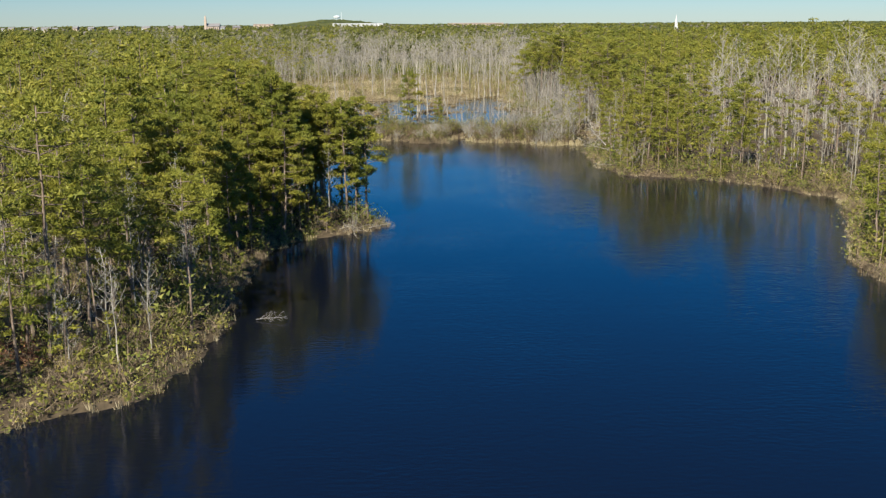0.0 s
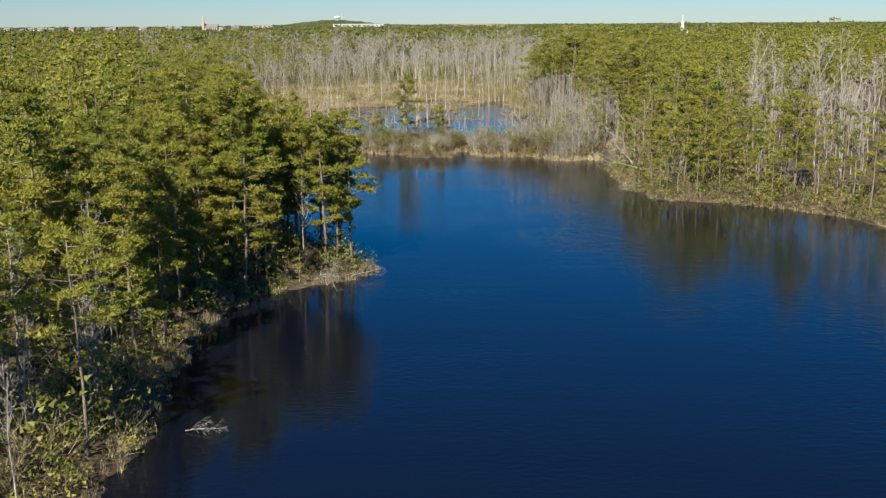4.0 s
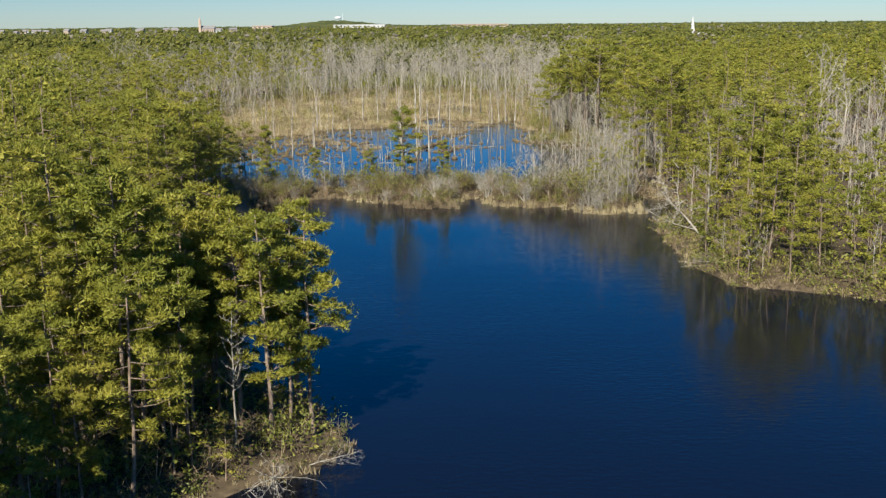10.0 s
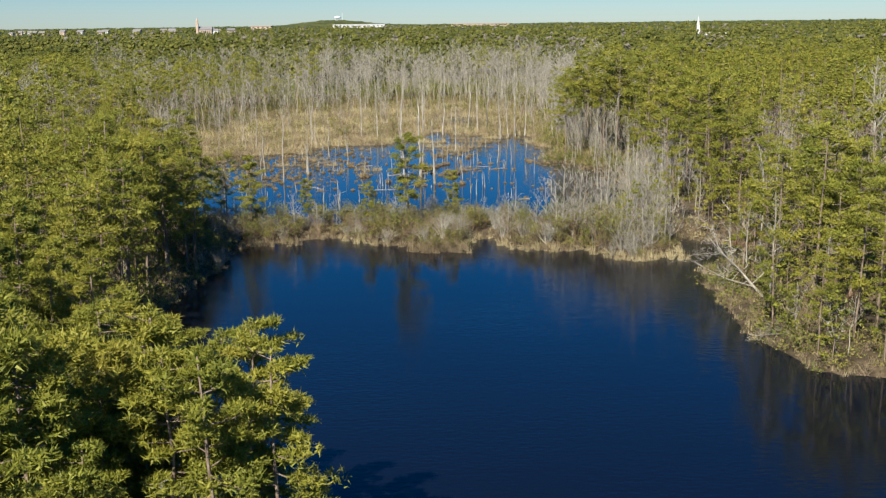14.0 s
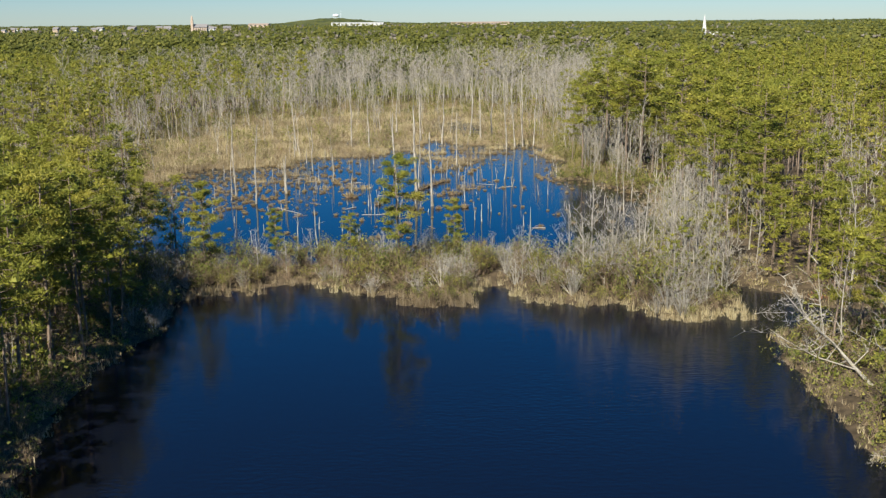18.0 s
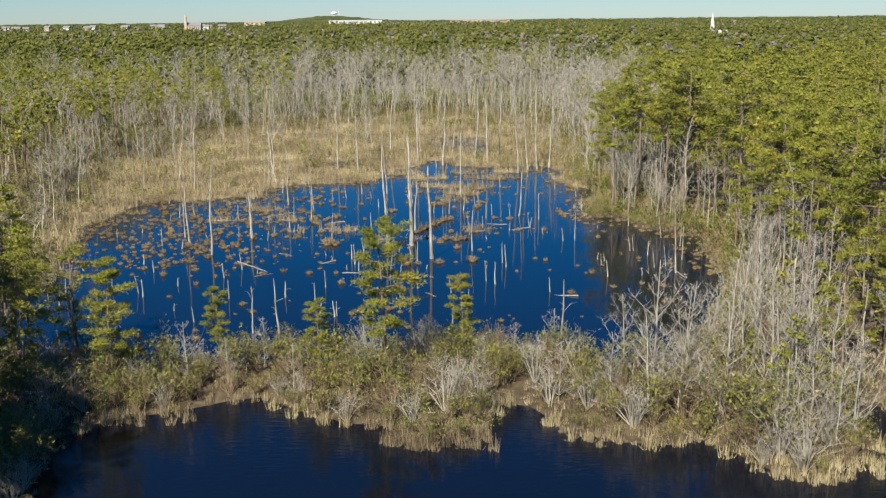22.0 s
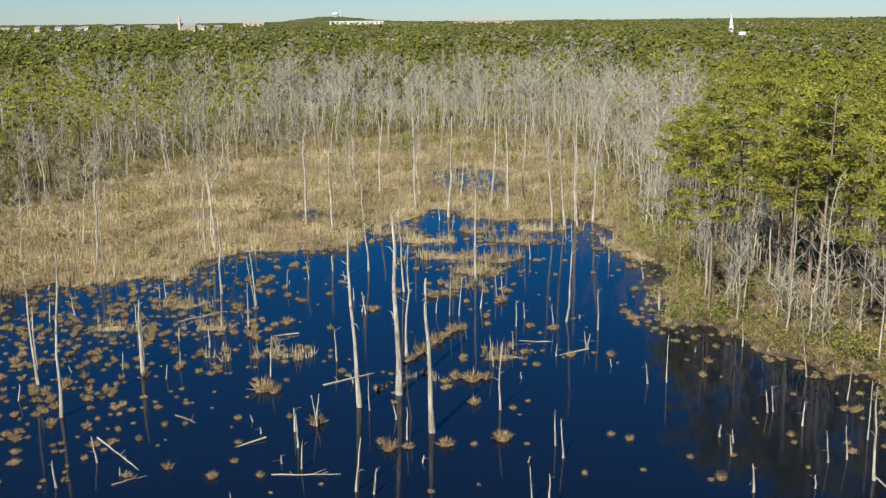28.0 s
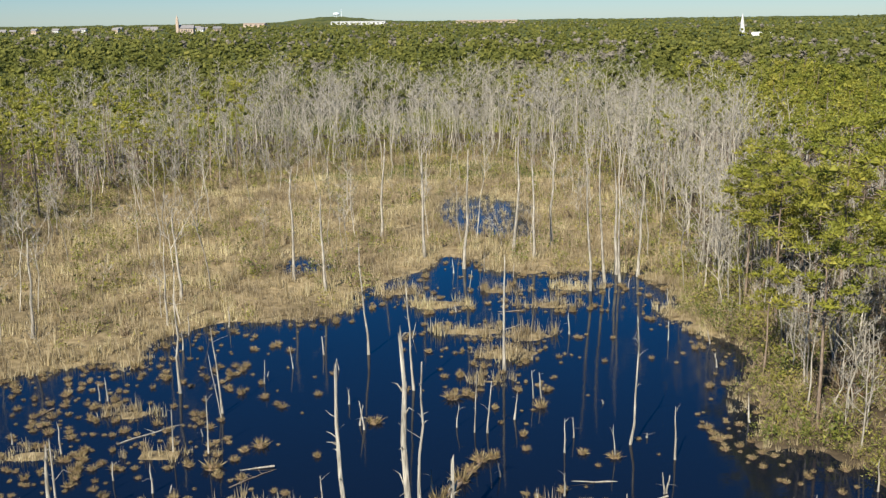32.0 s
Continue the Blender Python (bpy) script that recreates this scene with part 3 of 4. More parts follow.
def place(kinds, ob_used, x, y, z, size, turn, k):
    base = kinds[k]
    if base in ob_used:
        ob = copy_thing(base, pose(x, y, z, rs.uniform(-1.5, 1.5), rs.uniform(-1.5, 1.5), turn))
    else:
        ob_used.add(base)
        ob = base
        ob.matrix_basis = pose(x, y, z, 0, 0, turn)
    ob.scale = (size, size, size * rs.uniform(0.94, 1.08))
    return ob


PENINSULA = [(-23.0, 144.4, 17.5), (-26.9, 150.5, 18.5), (-18.3, 149.7, 19.3), (-17.4, 146.8, 19.6), (-14.6, 145.7, 19.5), (-13.6, 152.7, 18.5), (-11.3, 147.6, 18.2),
             (-20.5, 142.6, 16), (-21, 153, 19), (-16.5, 156.5, 18.5), (-24.5, 157, 19), (-29, 145, 19), (-29, 138, 17), (-27.5, 132, 15), (-20, 160, 18)]
for n, (x, y, h) in enumerate(PENINSULA):
    place(fine_pines, used, x, y, float(height(np.array([x]), np.array([y]))[0]) - 0.1, h / 19.5, rs.uniform(0, 360), n % 4)
for n, (x, y, h) in enumerate([(-42.5, 212, 19), (-43, 219, 21), (-44, 226, 20), (-43.5, 233, 21), (-42.5, 240, 20), (-41.5, 247, 19), (-47, 236, 22), (-48, 244, 21), (-46, 251, 20),
                               (-49, 228, 22), (-50, 252, 20), (-53, 240, 22), (-42, 254, 16), (-47, 259, 18), (-52, 262, 19), (-55, 250, 20), (-48, 268, 18), (-45, 276, 15), (-52, 272, 18)]):
    place(mid_pines, used, x, y, float(height(np.array([x]), np.array([y]))[0]) - 0.1, h / 19.5, rs.uniform(0, 360), n % 4)
far_rows = []
for n, i in enumerate(pine_ids):
    size = rs.uniform(0.62, 1.2) * (1 + 0.1 * float(waves(X[i], Y[i], 37, 16))) * (0.86 if depth[i] > -6 else 1.0) * (1.06 if X[i] > 24 and Y[i] > 350 else 1)
    turn = rs.uniform(0, 360)
    if n < 300:
        near = X[i] < 0 and Y[i] < 190 and X[i] > -45 and Y[i] > 95
        high = X[i] > 20 and Y[i] > 285
        place(fine_pines if near else mid_pines, used, X[i], Y[i], Z[i] - 0.1, size * (1.1 if high else 1), turn, 2 if high else (0, 3)[rs.randint(2)] if X[i] > 20 else rs.randint(4))
    else:
        far_rows.append((X[i], Y[i], Z[i] - 0.1, size * (1.04 if depth[i] < -22 else 1), radians(turn), rs.randint(4)))
far_forms = [both(*pine_form(300 + i, 19, 15, 1, 34, 0.5, 0.19, crown_from=(0.52, 0.58, 0.62, 0.55)[i], sides=3, spread=(2.7, 2.4, 3.0, 2.6)[i], bough=False, core=0.5, broad=1.4, deep=1.2)) for i in range(4)]
far_rows = np.array(far_rows)
close = (far_rows[:, 1] < 430) & (np.abs(far_rows[:, 0]) < 105)
inner_forms = [both(*pine_form(320 + i, 19, 17, 2, 22, 0.46, 0.17, crown_from=(0.4, 0.48, 0.52, 0.44)[i], sides=4, spread=(3.8, 3.4, 4.1, 3.6)[i], bough=False, core=0.45, broad=1.1, deep=1.25)) for i in range(4)]
scatter("pine_woods", inner_forms, [BARK_PINE, NEEDLES], far_rows[close], "close-set pine woods behind the pond's shore", "woods", 30)
scatter("pine_woods", far_forms, [BARK_PINE, NEEDLES], far_rows[~close], "dense pine woods behind the shore", "woods", 31)

# ---------------------------------------------------------------- leafless trees


def bare_tree(form, name, label, wood_mat, twig_mat, group):
    wood, fine = form
    root = new(name)
    tagged(root, label, "tree", group)
    v, f, _ = wood.arrays()
    child("trunk", raw_mesh("trunk", v, f, [wood_mat], smooth=True), root, "pale grey trunk and limbs")
    v, f, _ = fine.arrays()
    child("crown", raw_mesh("crown", v, f, [twig_mat]), root, "leafless crown of fine twigs")
    return root


bare_trees = [bare_tree(bare_form(400 + i, (15, 13, 17, 11)[i], 15, 6, 5, first=(0.3, 0.4, 0.5, 0.2)[i]), "bare_tree",
                        "leafless grey hardwood tree with fine twigs", BARK_GREY, TWIG, "bare trees along the shore") for i in range(4)]
used_bare = set()
rest = []
for n, i in enumerate(bare_ids):
    size, turn = rs.uniform(0.6, 1.1) * (1.22 if 66 < X[i] < 132 and 188 < Y[i] < 330 else 1), rs.uniform(0, 360)
    if n < 280:
        place(bare_trees, used_bare, X[i], Y[i], Z[i] - 0.1, size, turn, rs.randint(4))
    else:
        rest.append((X[i], Y[i], Z[i] - 0.1, size, radians(turn), rs.randint(4)))
back = grid_points(-160, 66, 425, 690, 4.7)
back = back[(waves(back[:, 0], back[:, 1], 26, 91) > np.where(back[:, 0] < -70, 0.1, -0.6))]
back = back[(water_depth(back[:, 0], back[:, 1]) < -2) & (inside_depth(MARSH, back[:, 0], back[:, 1]) < 0)]
back = back[(back[:, 1] > 545 - 1.3 * np.clip(-60 - back[:, 0], 0, 200)) | (back[:, 0] > 24)]
for x, y in back:
    rest.append((x, y, float(height(np.array([x]), np.array([y]))[0]) - 0.1, rs.uniform(0.7, 1.25) * (1 + 0.12 * float(waves(x, y, 33, 92))), rs.uniform(0, 6.28), rs.randint(4)))
edge = grid_points(-100, 34, 330, 580, 4.2)
ed, em = water_depth(edge[:, 0], edge[:, 1]), inside_depth(MARSH, edge[:, 0], edge[:, 1])
edge = edge[(ed < -3) & (em > 0) & (rs.uniform(0, 1, len(edge)) < 0.07 + 0.5 * np.clip(1 - em / 26, 0, 1) ** 1.5)]
for x, y in edge:
    rest.append((x, y, float(height(np.array([x]), np.array([y]))[0]) - 0.1, rs.uniform(0.4, 0.95), rs.uniform(0, 6.28), rs.randint(4)))
rest_forms = [both(*bare_form(500 + i, (18, 15, 20.5, 12)[i], 9, 4, 4, first=(0.5, 0.38, 0.55, 0.3)[i], sides=3, spread=0.37, lean=0.07, bend=0.02, thick=(0.0085, 0.0065, 0.0065, 0.006)[i], crown_width=0.06, light=True)) for i in range(4)]
scatter("bare_woods", rest_forms, [BARK_GREY, TWIG], np.array(rest), "grey leafless swamp woods behind the marsh", "woods", 32)

sap = np.concatenate([grid_points(20, 66, 296, 446, 2.5), grid_points(20, 44, 252, 297, 2.2), grid_points(34, 70, 192, 250, 3.4)])
sd = water_depth(sap[:, 0], sap[:, 1])
sap = sap[(sd < np.where(sap[:, 1] > 296, -3.2, -0.8)) & (sd > np.where(sap[:, 1] > 296, -14, -11)) & (islet_rise(sap[:, 0], sap[:, 1]) < -3) & (rs.uniform(0, 1, len(sap)) < np.where(sap[:, 1] > 296, 0.6, np.where(sap[:, 1] > 250, 0.4, 0.2)))]
rows = np.stack([sap[:, 0], sap[:, 1], height(sap[:, 0], sap[:, 1]) - 0.05, rs.uniform(0.5, 1.2, len(sap)) * np.where(sap[:, 1] > 296, 1.1, 0.85), rs.uniform(0, 6.28, len(sap)), rs.randint(0, 4, len(sap))], 1)
sap_forms = [both(*bare_form(540 + i, (9, 7.5, 11, 6)[i], 9, 4, 4, first=(0.3, 0.2, 0.4, 0.1)[i], sides=3, spread=0.34, lean=0.1, bend=0.022, thick=0.0075, crown_width=0.035, light=True)) for i in range(4)]
scatter("bare_saplings", sap_forms, [BARK_GREY, TWIG], rows, "thicket of slim pale leafless saplings on the bank", "undergrowth", 52)

# ---------------------------------------------------------------- dead trunks standing in the swamp
SNAGS_TALL = [(-47.2, 351.8, 12.5, 0.17), (-41.2, 342.2, 16.5, 0.19), (-36.8, 355.3, 8.1, 0.27), (-43.6, 415.1, 11.5, 0.16), (-35.3, 389.3, 11.1, 0.17), (-29.3, 383.1, 9.5, 0.13),
              (-11.9, 344.4, 18.0, 0.26), (-8.1, 347.9, 19.3, 0.35), (-7.8, 360.5, 12.7, 0.17), (-4.5, 337.7, 14.8, 0.29), (1.1, 395.6, 13.8, 0.2), (12.1, 373.8, 12.5, 0.13), (-15.3, 402.2, 14.1, 0.16),
              (15.9, 431.5, 22.5, 0.22), (21.1, 436.5, 21.0, 0.2), (18.8, 436.6, 23.1, 0.22), (-9.3, 389.5, 12.0, 0.16), (-49.2, 356.6, 7.2, 0.14), (-37.8, 358.6, 7.3, 0.13), (-23.0, 297.3, 6.9, 0.14),
              (-26.3, 297.4, 5.8, 0.12), (11.7, 293.9, 7.1, 0.13), (32.7, 326.6, 8.0, 0.14), (2.2, 343.3, 6.7, 0.12)]
SNAGS_BACK = [(21.4, 441.5, 16.8, 0.28), (5.8, 457.5, 20.5, 0.30), (-2.9, 446.6, 19.4, 0.28), (-9.6, 455, 18.8, 0.28), (24.5, 440, 15.6, 0.25), (-24, 432, 15, 0.25),
              (-30, 440, 17, 0.26), (-45, 428, 14, 0.24), (-60, 410, 13, 0.24), (9, 452, 17, 0.26), (-18, 470, 18, 0.26), (13, 462, 18, 0.26)]
STUBS = [(-10.8, 343.3, 4.0), (-22.4, 353.7, 4.4), (7.2, 331.6, 3.4), (10.2, 370.8, 3.2), (15.7, 370.2, 5.0), (2.1, 356.5, 3.5), (-1.5, 377.0, 5.3),
         (20.3, 350.9, 4.9), (18.2, 350.6, 2.3), (29.0, 342.2, 2.6), (35.6, 352.3, 4.6), (37.4, 345.2, 4.3), (30.7, 338.6, 2.3), (35.5, 335.1, 5.5), (30.1, 330.2, 2.9),
         (32.0, 330.8, 3.1), (-17.5, 338.1, 2.3), (-15.8, 340.9, 2.6), (-29.2, 381.9, 7.1), (-28.4, 372.6, 5.6), (-15.7, 358.9, 3.7), (-39.5, 356.5, 2.0), (-34.1, 331.3, 2.4),
         (3.8, 386.5, 3.1), (-2.8, 377.2, 5.8), (-31.9, 373.0, 4.6), (-7.9, 362.9, 3.9), (-10.6, 325.1, 4.5), (13.5, 363.2, 1.6), (9.5, 360.1, 1.4), (0.4, 301.4, 4.1), (6.8, 334.3, 3.2), (22, 324.5, 2.6), (-49.1, 293.5, 3.6), (4.7, 386.5, 2.8), (-15.6, 339.3, 3.2)]


def tussock_meshes():
    out = []
    for i in range(4):
        g = np.random.RandomState(700 + i)
        m = Shape()
        ring = []
        for r, z in ((1.0, -0.12), (0.8, 0.10), (0.45, 0.22)):
            for k in range(8):
                a = k * 0.785
                q = r * g.uniform(0.75, 1.15)
                ring.append((math.cos(a) * q * 0.42, math.sin(a) * q * 0.42, z * 0.8))
        ring.append((0, 0, 0.26))
        fs = []
        for lv in range(2):
            for k in range(8):
                a, b = lv * 8 + k, lv * 8 + (k + 1) % 8
                fs += [(a, b, a + 8), (b, b + 8, a + 8)]
        fs += [(16 + k, 16 + (k + 1) % 8, 24) for k in range(8)]
        m.add(ring, fs)
        v, f, _ = m.arrays()
        mound = raw_mesh("mound", v, f, [MUD], smooth=True)
        t = Shape()
        a, r = g.uniform(0, 6.28, 78), np.sqrt(g.uniform(0, 1, 78))
        way = np.stack([np.cos(a), np.sin(a), 0 * a], 1)
        tip = way * (0.1 + 0.62 * r * g.uniform(0.7, 1.25, 78))[:, None] + g.normal(0, 0.06, (78, 3))
        tip[:, 2] = 0.1 + (0.62, 0.45, 0.85, 0.52)[i] * (1.12 - 0.95 * r ** 1.5) * g.uniform(0.6, 1.1, 78)
        t.blades(way * (0.36 * r)[:, None] + np.array([0, 0, 0.06]), tip, np.full(78, 0.06), rng=g)
        v, f, _ = t.arrays()
        out.append((mound, raw_mesh("blades", v, f, [TUSSOCK_GRASS])))
    return out


TUSSOCK = tussock_meshes()


def tussock(x, y, size, k):
    mound, blades = TUSSOCK[k]
    ob = new("grass_tussock", mound)
    tagged(ob, "straw-coloured grass tussock on a mud mound in the water", "grass tussock", "tussocks in the swamp")
    tagged(child("grass", blades, ob, "dry straw-coloured blades"), kind="stuff")
    ob.matrix_basis = pose(x, y, 0, 0, 0, rs.uniform(0, 360))
    ob.scale = (size, size, size * rs.uniform(0.8, 1.2))
    return ob


for n, (x, y, h, r) in enumerate(SNAGS_TALL + SNAGS_BACK):
    v, f, _ = snag_form(800 + n, h, 3 + int(h / 2.6), r).arrays()
    ob = new("dead_tree", raw_mesh("dead_tree", v, f, [DEADWOOD], smooth=True))
    tagged(ob, "tall bleached dead trunk with broken top standing in water", "dead tree", "dead trunks in the swamp")
    ob.matrix_basis = pose(x, y, 0, rs.uniform(-2, 2), rs.uniform(-2.5, 2.5), 0)
stub_forms = [raw_mesh("stump", *snag_form(850 + i, 4, 2, 0.11).arrays()[:2], [DEADWOOD], smooth=True) for i in range(5)]


def stub(x, y, h, k):
    ob = new("dead_stump", stub_forms[k])
    tagged(ob, "short pale broken stump rising from the water", "stump", "stumps in the swamp")
    ob.matrix_basis = pose(x, y, 0, rs.uniform(-6, 6), rs.uniform(-6, 6), rs.uniform(0, 360))
    w = rs.uniform(0.7, 1.15)
    ob.scale = (w, w, h / 4)


for x, y, h in STUBS:
    stub(x, y, h, rs.randint(5))
wet = np.stack([rs.uniform(-62, 42, 900), rs.uniform(290, 450, 900)], 1)
wet = wet[water_depth(wet[:, 0], wet[:, 1]) > 1.0]
for x, y in wet[:110]:
    stub(x, y, rs.uniform(0.5, 3.2), rs.randint(5))
wet = np.stack([rs.uniform(-72, 42, 9500), rs.uniform(288, 452, 9500)], 1)
d = water_depth(wet[:, 0], wet[:, 1])
dense = np.clip((-20 - wet[:, 0]) / 25, 0, 1) * np.clip((wet[:, 1] - 325) / 15, 0, 1)
pick = (d > 0.4) & (rs.uniform(0, 1, len(wet)) < 0.045 + 0.66 * dense + 0.45 * ((d < 4) & (wet[:, 1] > 325)))
for x, y in wet[pick][:300]:
    tussock(x, y, 0.32 + 0.85 * rs.uniform() ** 1.8, rs.randint(4))
spare = wet[pick][300:]
for x, y, size in [(-22.6, 349.5, 2.3), (-21.2, 348.9, 1.5), (-0.4, 352.2, 2.2), (1.2, 352.6, 1.4), (-2.2, 352.8, 1.3), (2.1, 335.8, 1.9), (-3.2, 334.6, 1.5), (-8.3, 333.8, 1.6), (-15.7, 340, 1.7), (-23.6, 374.2, 1.7),
                   (-27.3, 369.3, 2.0), (10.2, 370.8, 1.4), (20.9, 374.6, 1.3), (-7.2, 359.4, 1.5), (-6.2, 361.8, 1.8), (-5.2, 363.7, 1.5), (-4.3, 366, 1.9), (-3.4, 368.2, 1.7), (-2.4, 370.3, 1.8), (-1.2, 371, 1.4),
                   (-24.2, 367, 1.2), (4.4, 384, 1.5), (-13, 380, 1.8), (-5, 386.8, 2.0), (-3.4, 388, 1.5)]:
    tussock(x, y, size, rs.randint(4))
tuss_forms = []
for mound, blades in TUSSOCK:
    parts = Shape()
    for k, me in enumerate((mound, blades)):
        v = np.empty(len(me.vertices) * 3, np.float32)
        me.vertices.foreach_get("co", v)
        f = np.empty(len(me.polygons) * 3, np.int32)
        me.loops.foreach_get("vertex_index", f)
        parts.add(v.reshape(-1, 3), f.reshape(-1, 3), k)
    tuss_forms.append(parts.arrays())
rows = np.stack([spare[:, 0], spare[:, 1], 0 * spare[:, 0], 0.35 + 0.8 * rs.uniform(0, 1, len(spare)) ** 1.6, rs.uniform(0, 6.28, len(spare)), rs.randint(0, 4, len(spare))], 1)
scatter("tussock_field", tuss_forms, [MUD, TUSSOCK_GRASS], rows, "crowded straw-coloured tussocks in shallow water", "grass", 38)

# fallen logs afloat
log_forms = []
for i in range(4):
    g = np.random.RandomState(880 + i)
    s = Shape()
    L = (3.0, 4.4, 2.2, 5.2)[i]
    p = np.stack([np.linspace(-L / 2, L / 2, 6), np.cumsum(g.normal(0, 0.08, 6)), 0.05 + g.normal(0, 0.03, 6)], 1)
    s.tube(p, np.linspace(0.11, 0.04, 6), 6, jag=0.2, rng=g)
    s.tube([p[3], p[3] + np.array([0.5, 0.7, 0.3])], [0.05, 0.015], 4)
    log_forms.append(raw_mesh("log", *s.arrays()[:2], [(BARK_PINE, BARK_GREY)[i % 2]], smooth=True))
wet = np.stack([rs.uniform(-50, 38, 300), rs.uniform(300, 440, 300)], 1)
wet = wet[water_depth(wet[:, 0], wet[:, 1]) > 3]
for x, y in wet[:10]:
    ob = tagged(new("fallen_log", log_forms[rs.randint(4)]), "weathered fallen log half sunk in the swamp", "log", "fallen logs in the swamp")
    ob.matrix_basis = pose(x, y, -0.03, 0, rs.uniform(-5, 5), rs.uniform(0, 360))

for n, (x0, y0, x1, y1, r) in enumerate([(-7.9, 357.8, -2.2, 371, 0.26), (-16.3, 350.8, -10.8, 354.7, 0.13), (-30, 342.5, -27.6, 340.5, 0.09), (-35.8, 336.9, -29.7, 329.6, 0.1), (-31.4, 326.5, -28.6, 328.7, 0.09),
                                           (-18.2, 328.5, -12.3, 328.2, 0.07), (-25, 365, -21.5, 369, 0.07), (-38, 375, -33, 380, 0.09)]):
    g = np.random.RandomState(890 + n)
    s = Shape()
    w = np.linspace(0, 1, 8)
    p = np.stack([x0 + (x1 - x0) * w + np.cumsum(g.normal(0, 0.05, 8)), y0 + (y1 - y0) * w + np.cumsum(g.normal(0, 0.05, 8)), 0.01 + 0.25 * r * np.sin(w * 3) + g.normal(0, 0.02, 8)], 1)
    s.tube(p, r * (1 - 0.6 * w), 7, jag=0.2, rng=g)
    for k in (2, 4, 5):
        s.tube([p[k], p[k] + np.array([g.normal(0, 0.6), g.normal(0, 0.6), g.uniform(0.2, 0.7)])], [r * 0.4, 0.012], 4)
    tagged(new("fallen_log", raw_mesh("log", *s.arrays()[:2], [BARK_PINE if n % 2 == 0 else BARK_GREY], smooth=True)),
           "dark fallen trunk overgrown with straw grass" if n == 0 else "bleached fallen trunk afloat in the swamp", "log", "fallen logs in the swamp")

# ---------------------------------------------------------------- marsh grass
mg = grid_points(-118, 40, 286, 602, 1.05)
ir = islet_rise(mg[:, 0], mg[:, 1])
mz = np.maximum(inside_depth(MARSH, mg[:, 0], mg[:, 1]) + 3 * waves(mg[:, 0], mg[:, 1], 11, 4), ir + 1.3)
rim = (mg[:, 1] > 335) & (mg[:, 0] < 30) & (mz > -14) & (rs.uniform(0, 1, len(mg)) < 0.45)
md = water_depth(mg[:, 0], mg[:, 1])
mg = mg[(waves(mg[:, 0], mg[:, 1], 6.5, 43) > -0.5) & ((mz > 0) | rim) & ((md < 0.9) | ((mg[:, 1] > 466) & (rs.uniform(0, 1, len(mg)) < 0.3))) & ((waves(mg[:, 0], mg[:, 1], 17, 41) > -0.55) | (ir > -1.3) | (md > -3))]
rows = np.stack([mg[:, 0], mg[:, 1], np.maximum(height(mg[:, 0], mg[:, 1]), 0), rs.uniform(0.65, 1.25, len(mg)) * (1 + 0.35 * waves(mg[:, 0], mg[:, 1], 8, 44)), rs.uniform(0, 6.28, len(mg)), rs.randint(0, 3, len(mg))], 1)
scatter("marsh_grass", [tuft_form(60 + i, 14, (1.3, 1.8, 0.9)[i], 0.55, 0.1).arrays() for i in range(3)], [GRASS], rows, "tall straw-coloured dry marsh grass", "grass", 33)

# ---------------------------------------------------------------- undergrowth along the shores
leafy = [both(*shrub_form(900 + i, (1.7, 2.4, 1.3)[i], (1.5, 1.6, 1.6)[i], 92, 9, 0.23)) for i in range(3)]
twiggy = [both(*shrub_form(920 + i, (1.8, 2.4, 1.4)[i], (1.3, 1.5, 1.2)[i], 8, 38, 0.3)) for i in range(3)]
ug = grid_points(-120, 120, 40, 600, 2.0)
ug = ug[np.abs(ug[:, 0]) < 0.48 * (ug[:, 1] + 18) + 10]
ud, um = water_depth(ug[:, 0], ug[:, 1]), inside_depth(MARSH, ug[:, 0], ug[:, 1])
dice = rs.uniform(0, 1, len(ug))
keep = (ud < 0.5) & (((um < 0) & ((ud > -10) | ((ud > -26) & (dice < 0.3)) | ((um > -36) & (dice < 0.36)))) | ((um > 0) & (um < 9) & (dice < 0.3)) | ((um > 9) & (dice < 0.06 + 0.32 * (waves(ug[:, 0], ug[:, 1], 24, 95) > 0.5))))
keep &= (ug[:, 1] < 300) | ((ud < np.where(ug[:, 0] > 18, -0.2, -1.2)) & (islet_rise(ug[:, 0], ug[:, 1]) < -3))
on_dam = (ug[:, 1] > 250) & (ug[:, 1] < 300) & (ug[:, 0] > -44) & (ug[:, 0] < 50)
keep &= (ud < np.where(on_dam, -0.2, np.where(ug[:, 1] < 300, 0.15, 9)))
ug, ud = ug[keep], ud[keep]
on_dam = (ug[:, 1] > 250) & (ug[:, 1] < 300) & (ug[:, 0] > -44) & (ug[:, 0] < 50)
is_twig = rs.uniform(0, 1, len(ug)) < np.where((ug[:, 1] > 250) & (ug[:, 1] < 300), 0.8, 0.28)
uz = height(ug[:, 0], ug[:, 1])


def bushes(name, forms, mats, sel, label, seed):
    p, edge = ug[sel], np.clip(0.68 - 0.12 * ud[sel], 0.62, 1.0)
    rows = np.stack([p[:, 0], p[:, 1], uz[sel] - 0.05, edge * rs.uniform(0.6, 1.5, len(p)) * np.where(rs.uniform(0, 1, len(p)) < 0.3, 1.6, 1.0) * np.where((p[:, 1] > 250) & (p[:, 1] < 300) & (p[:, 0] > -44), 0.62, 1.0), rs.uniform(0, 6.28, len(p)), rs.randint(0, 3, len(p))], 1)
    scatter(name, forms, mats, rows, label, "undergrowth", seed)


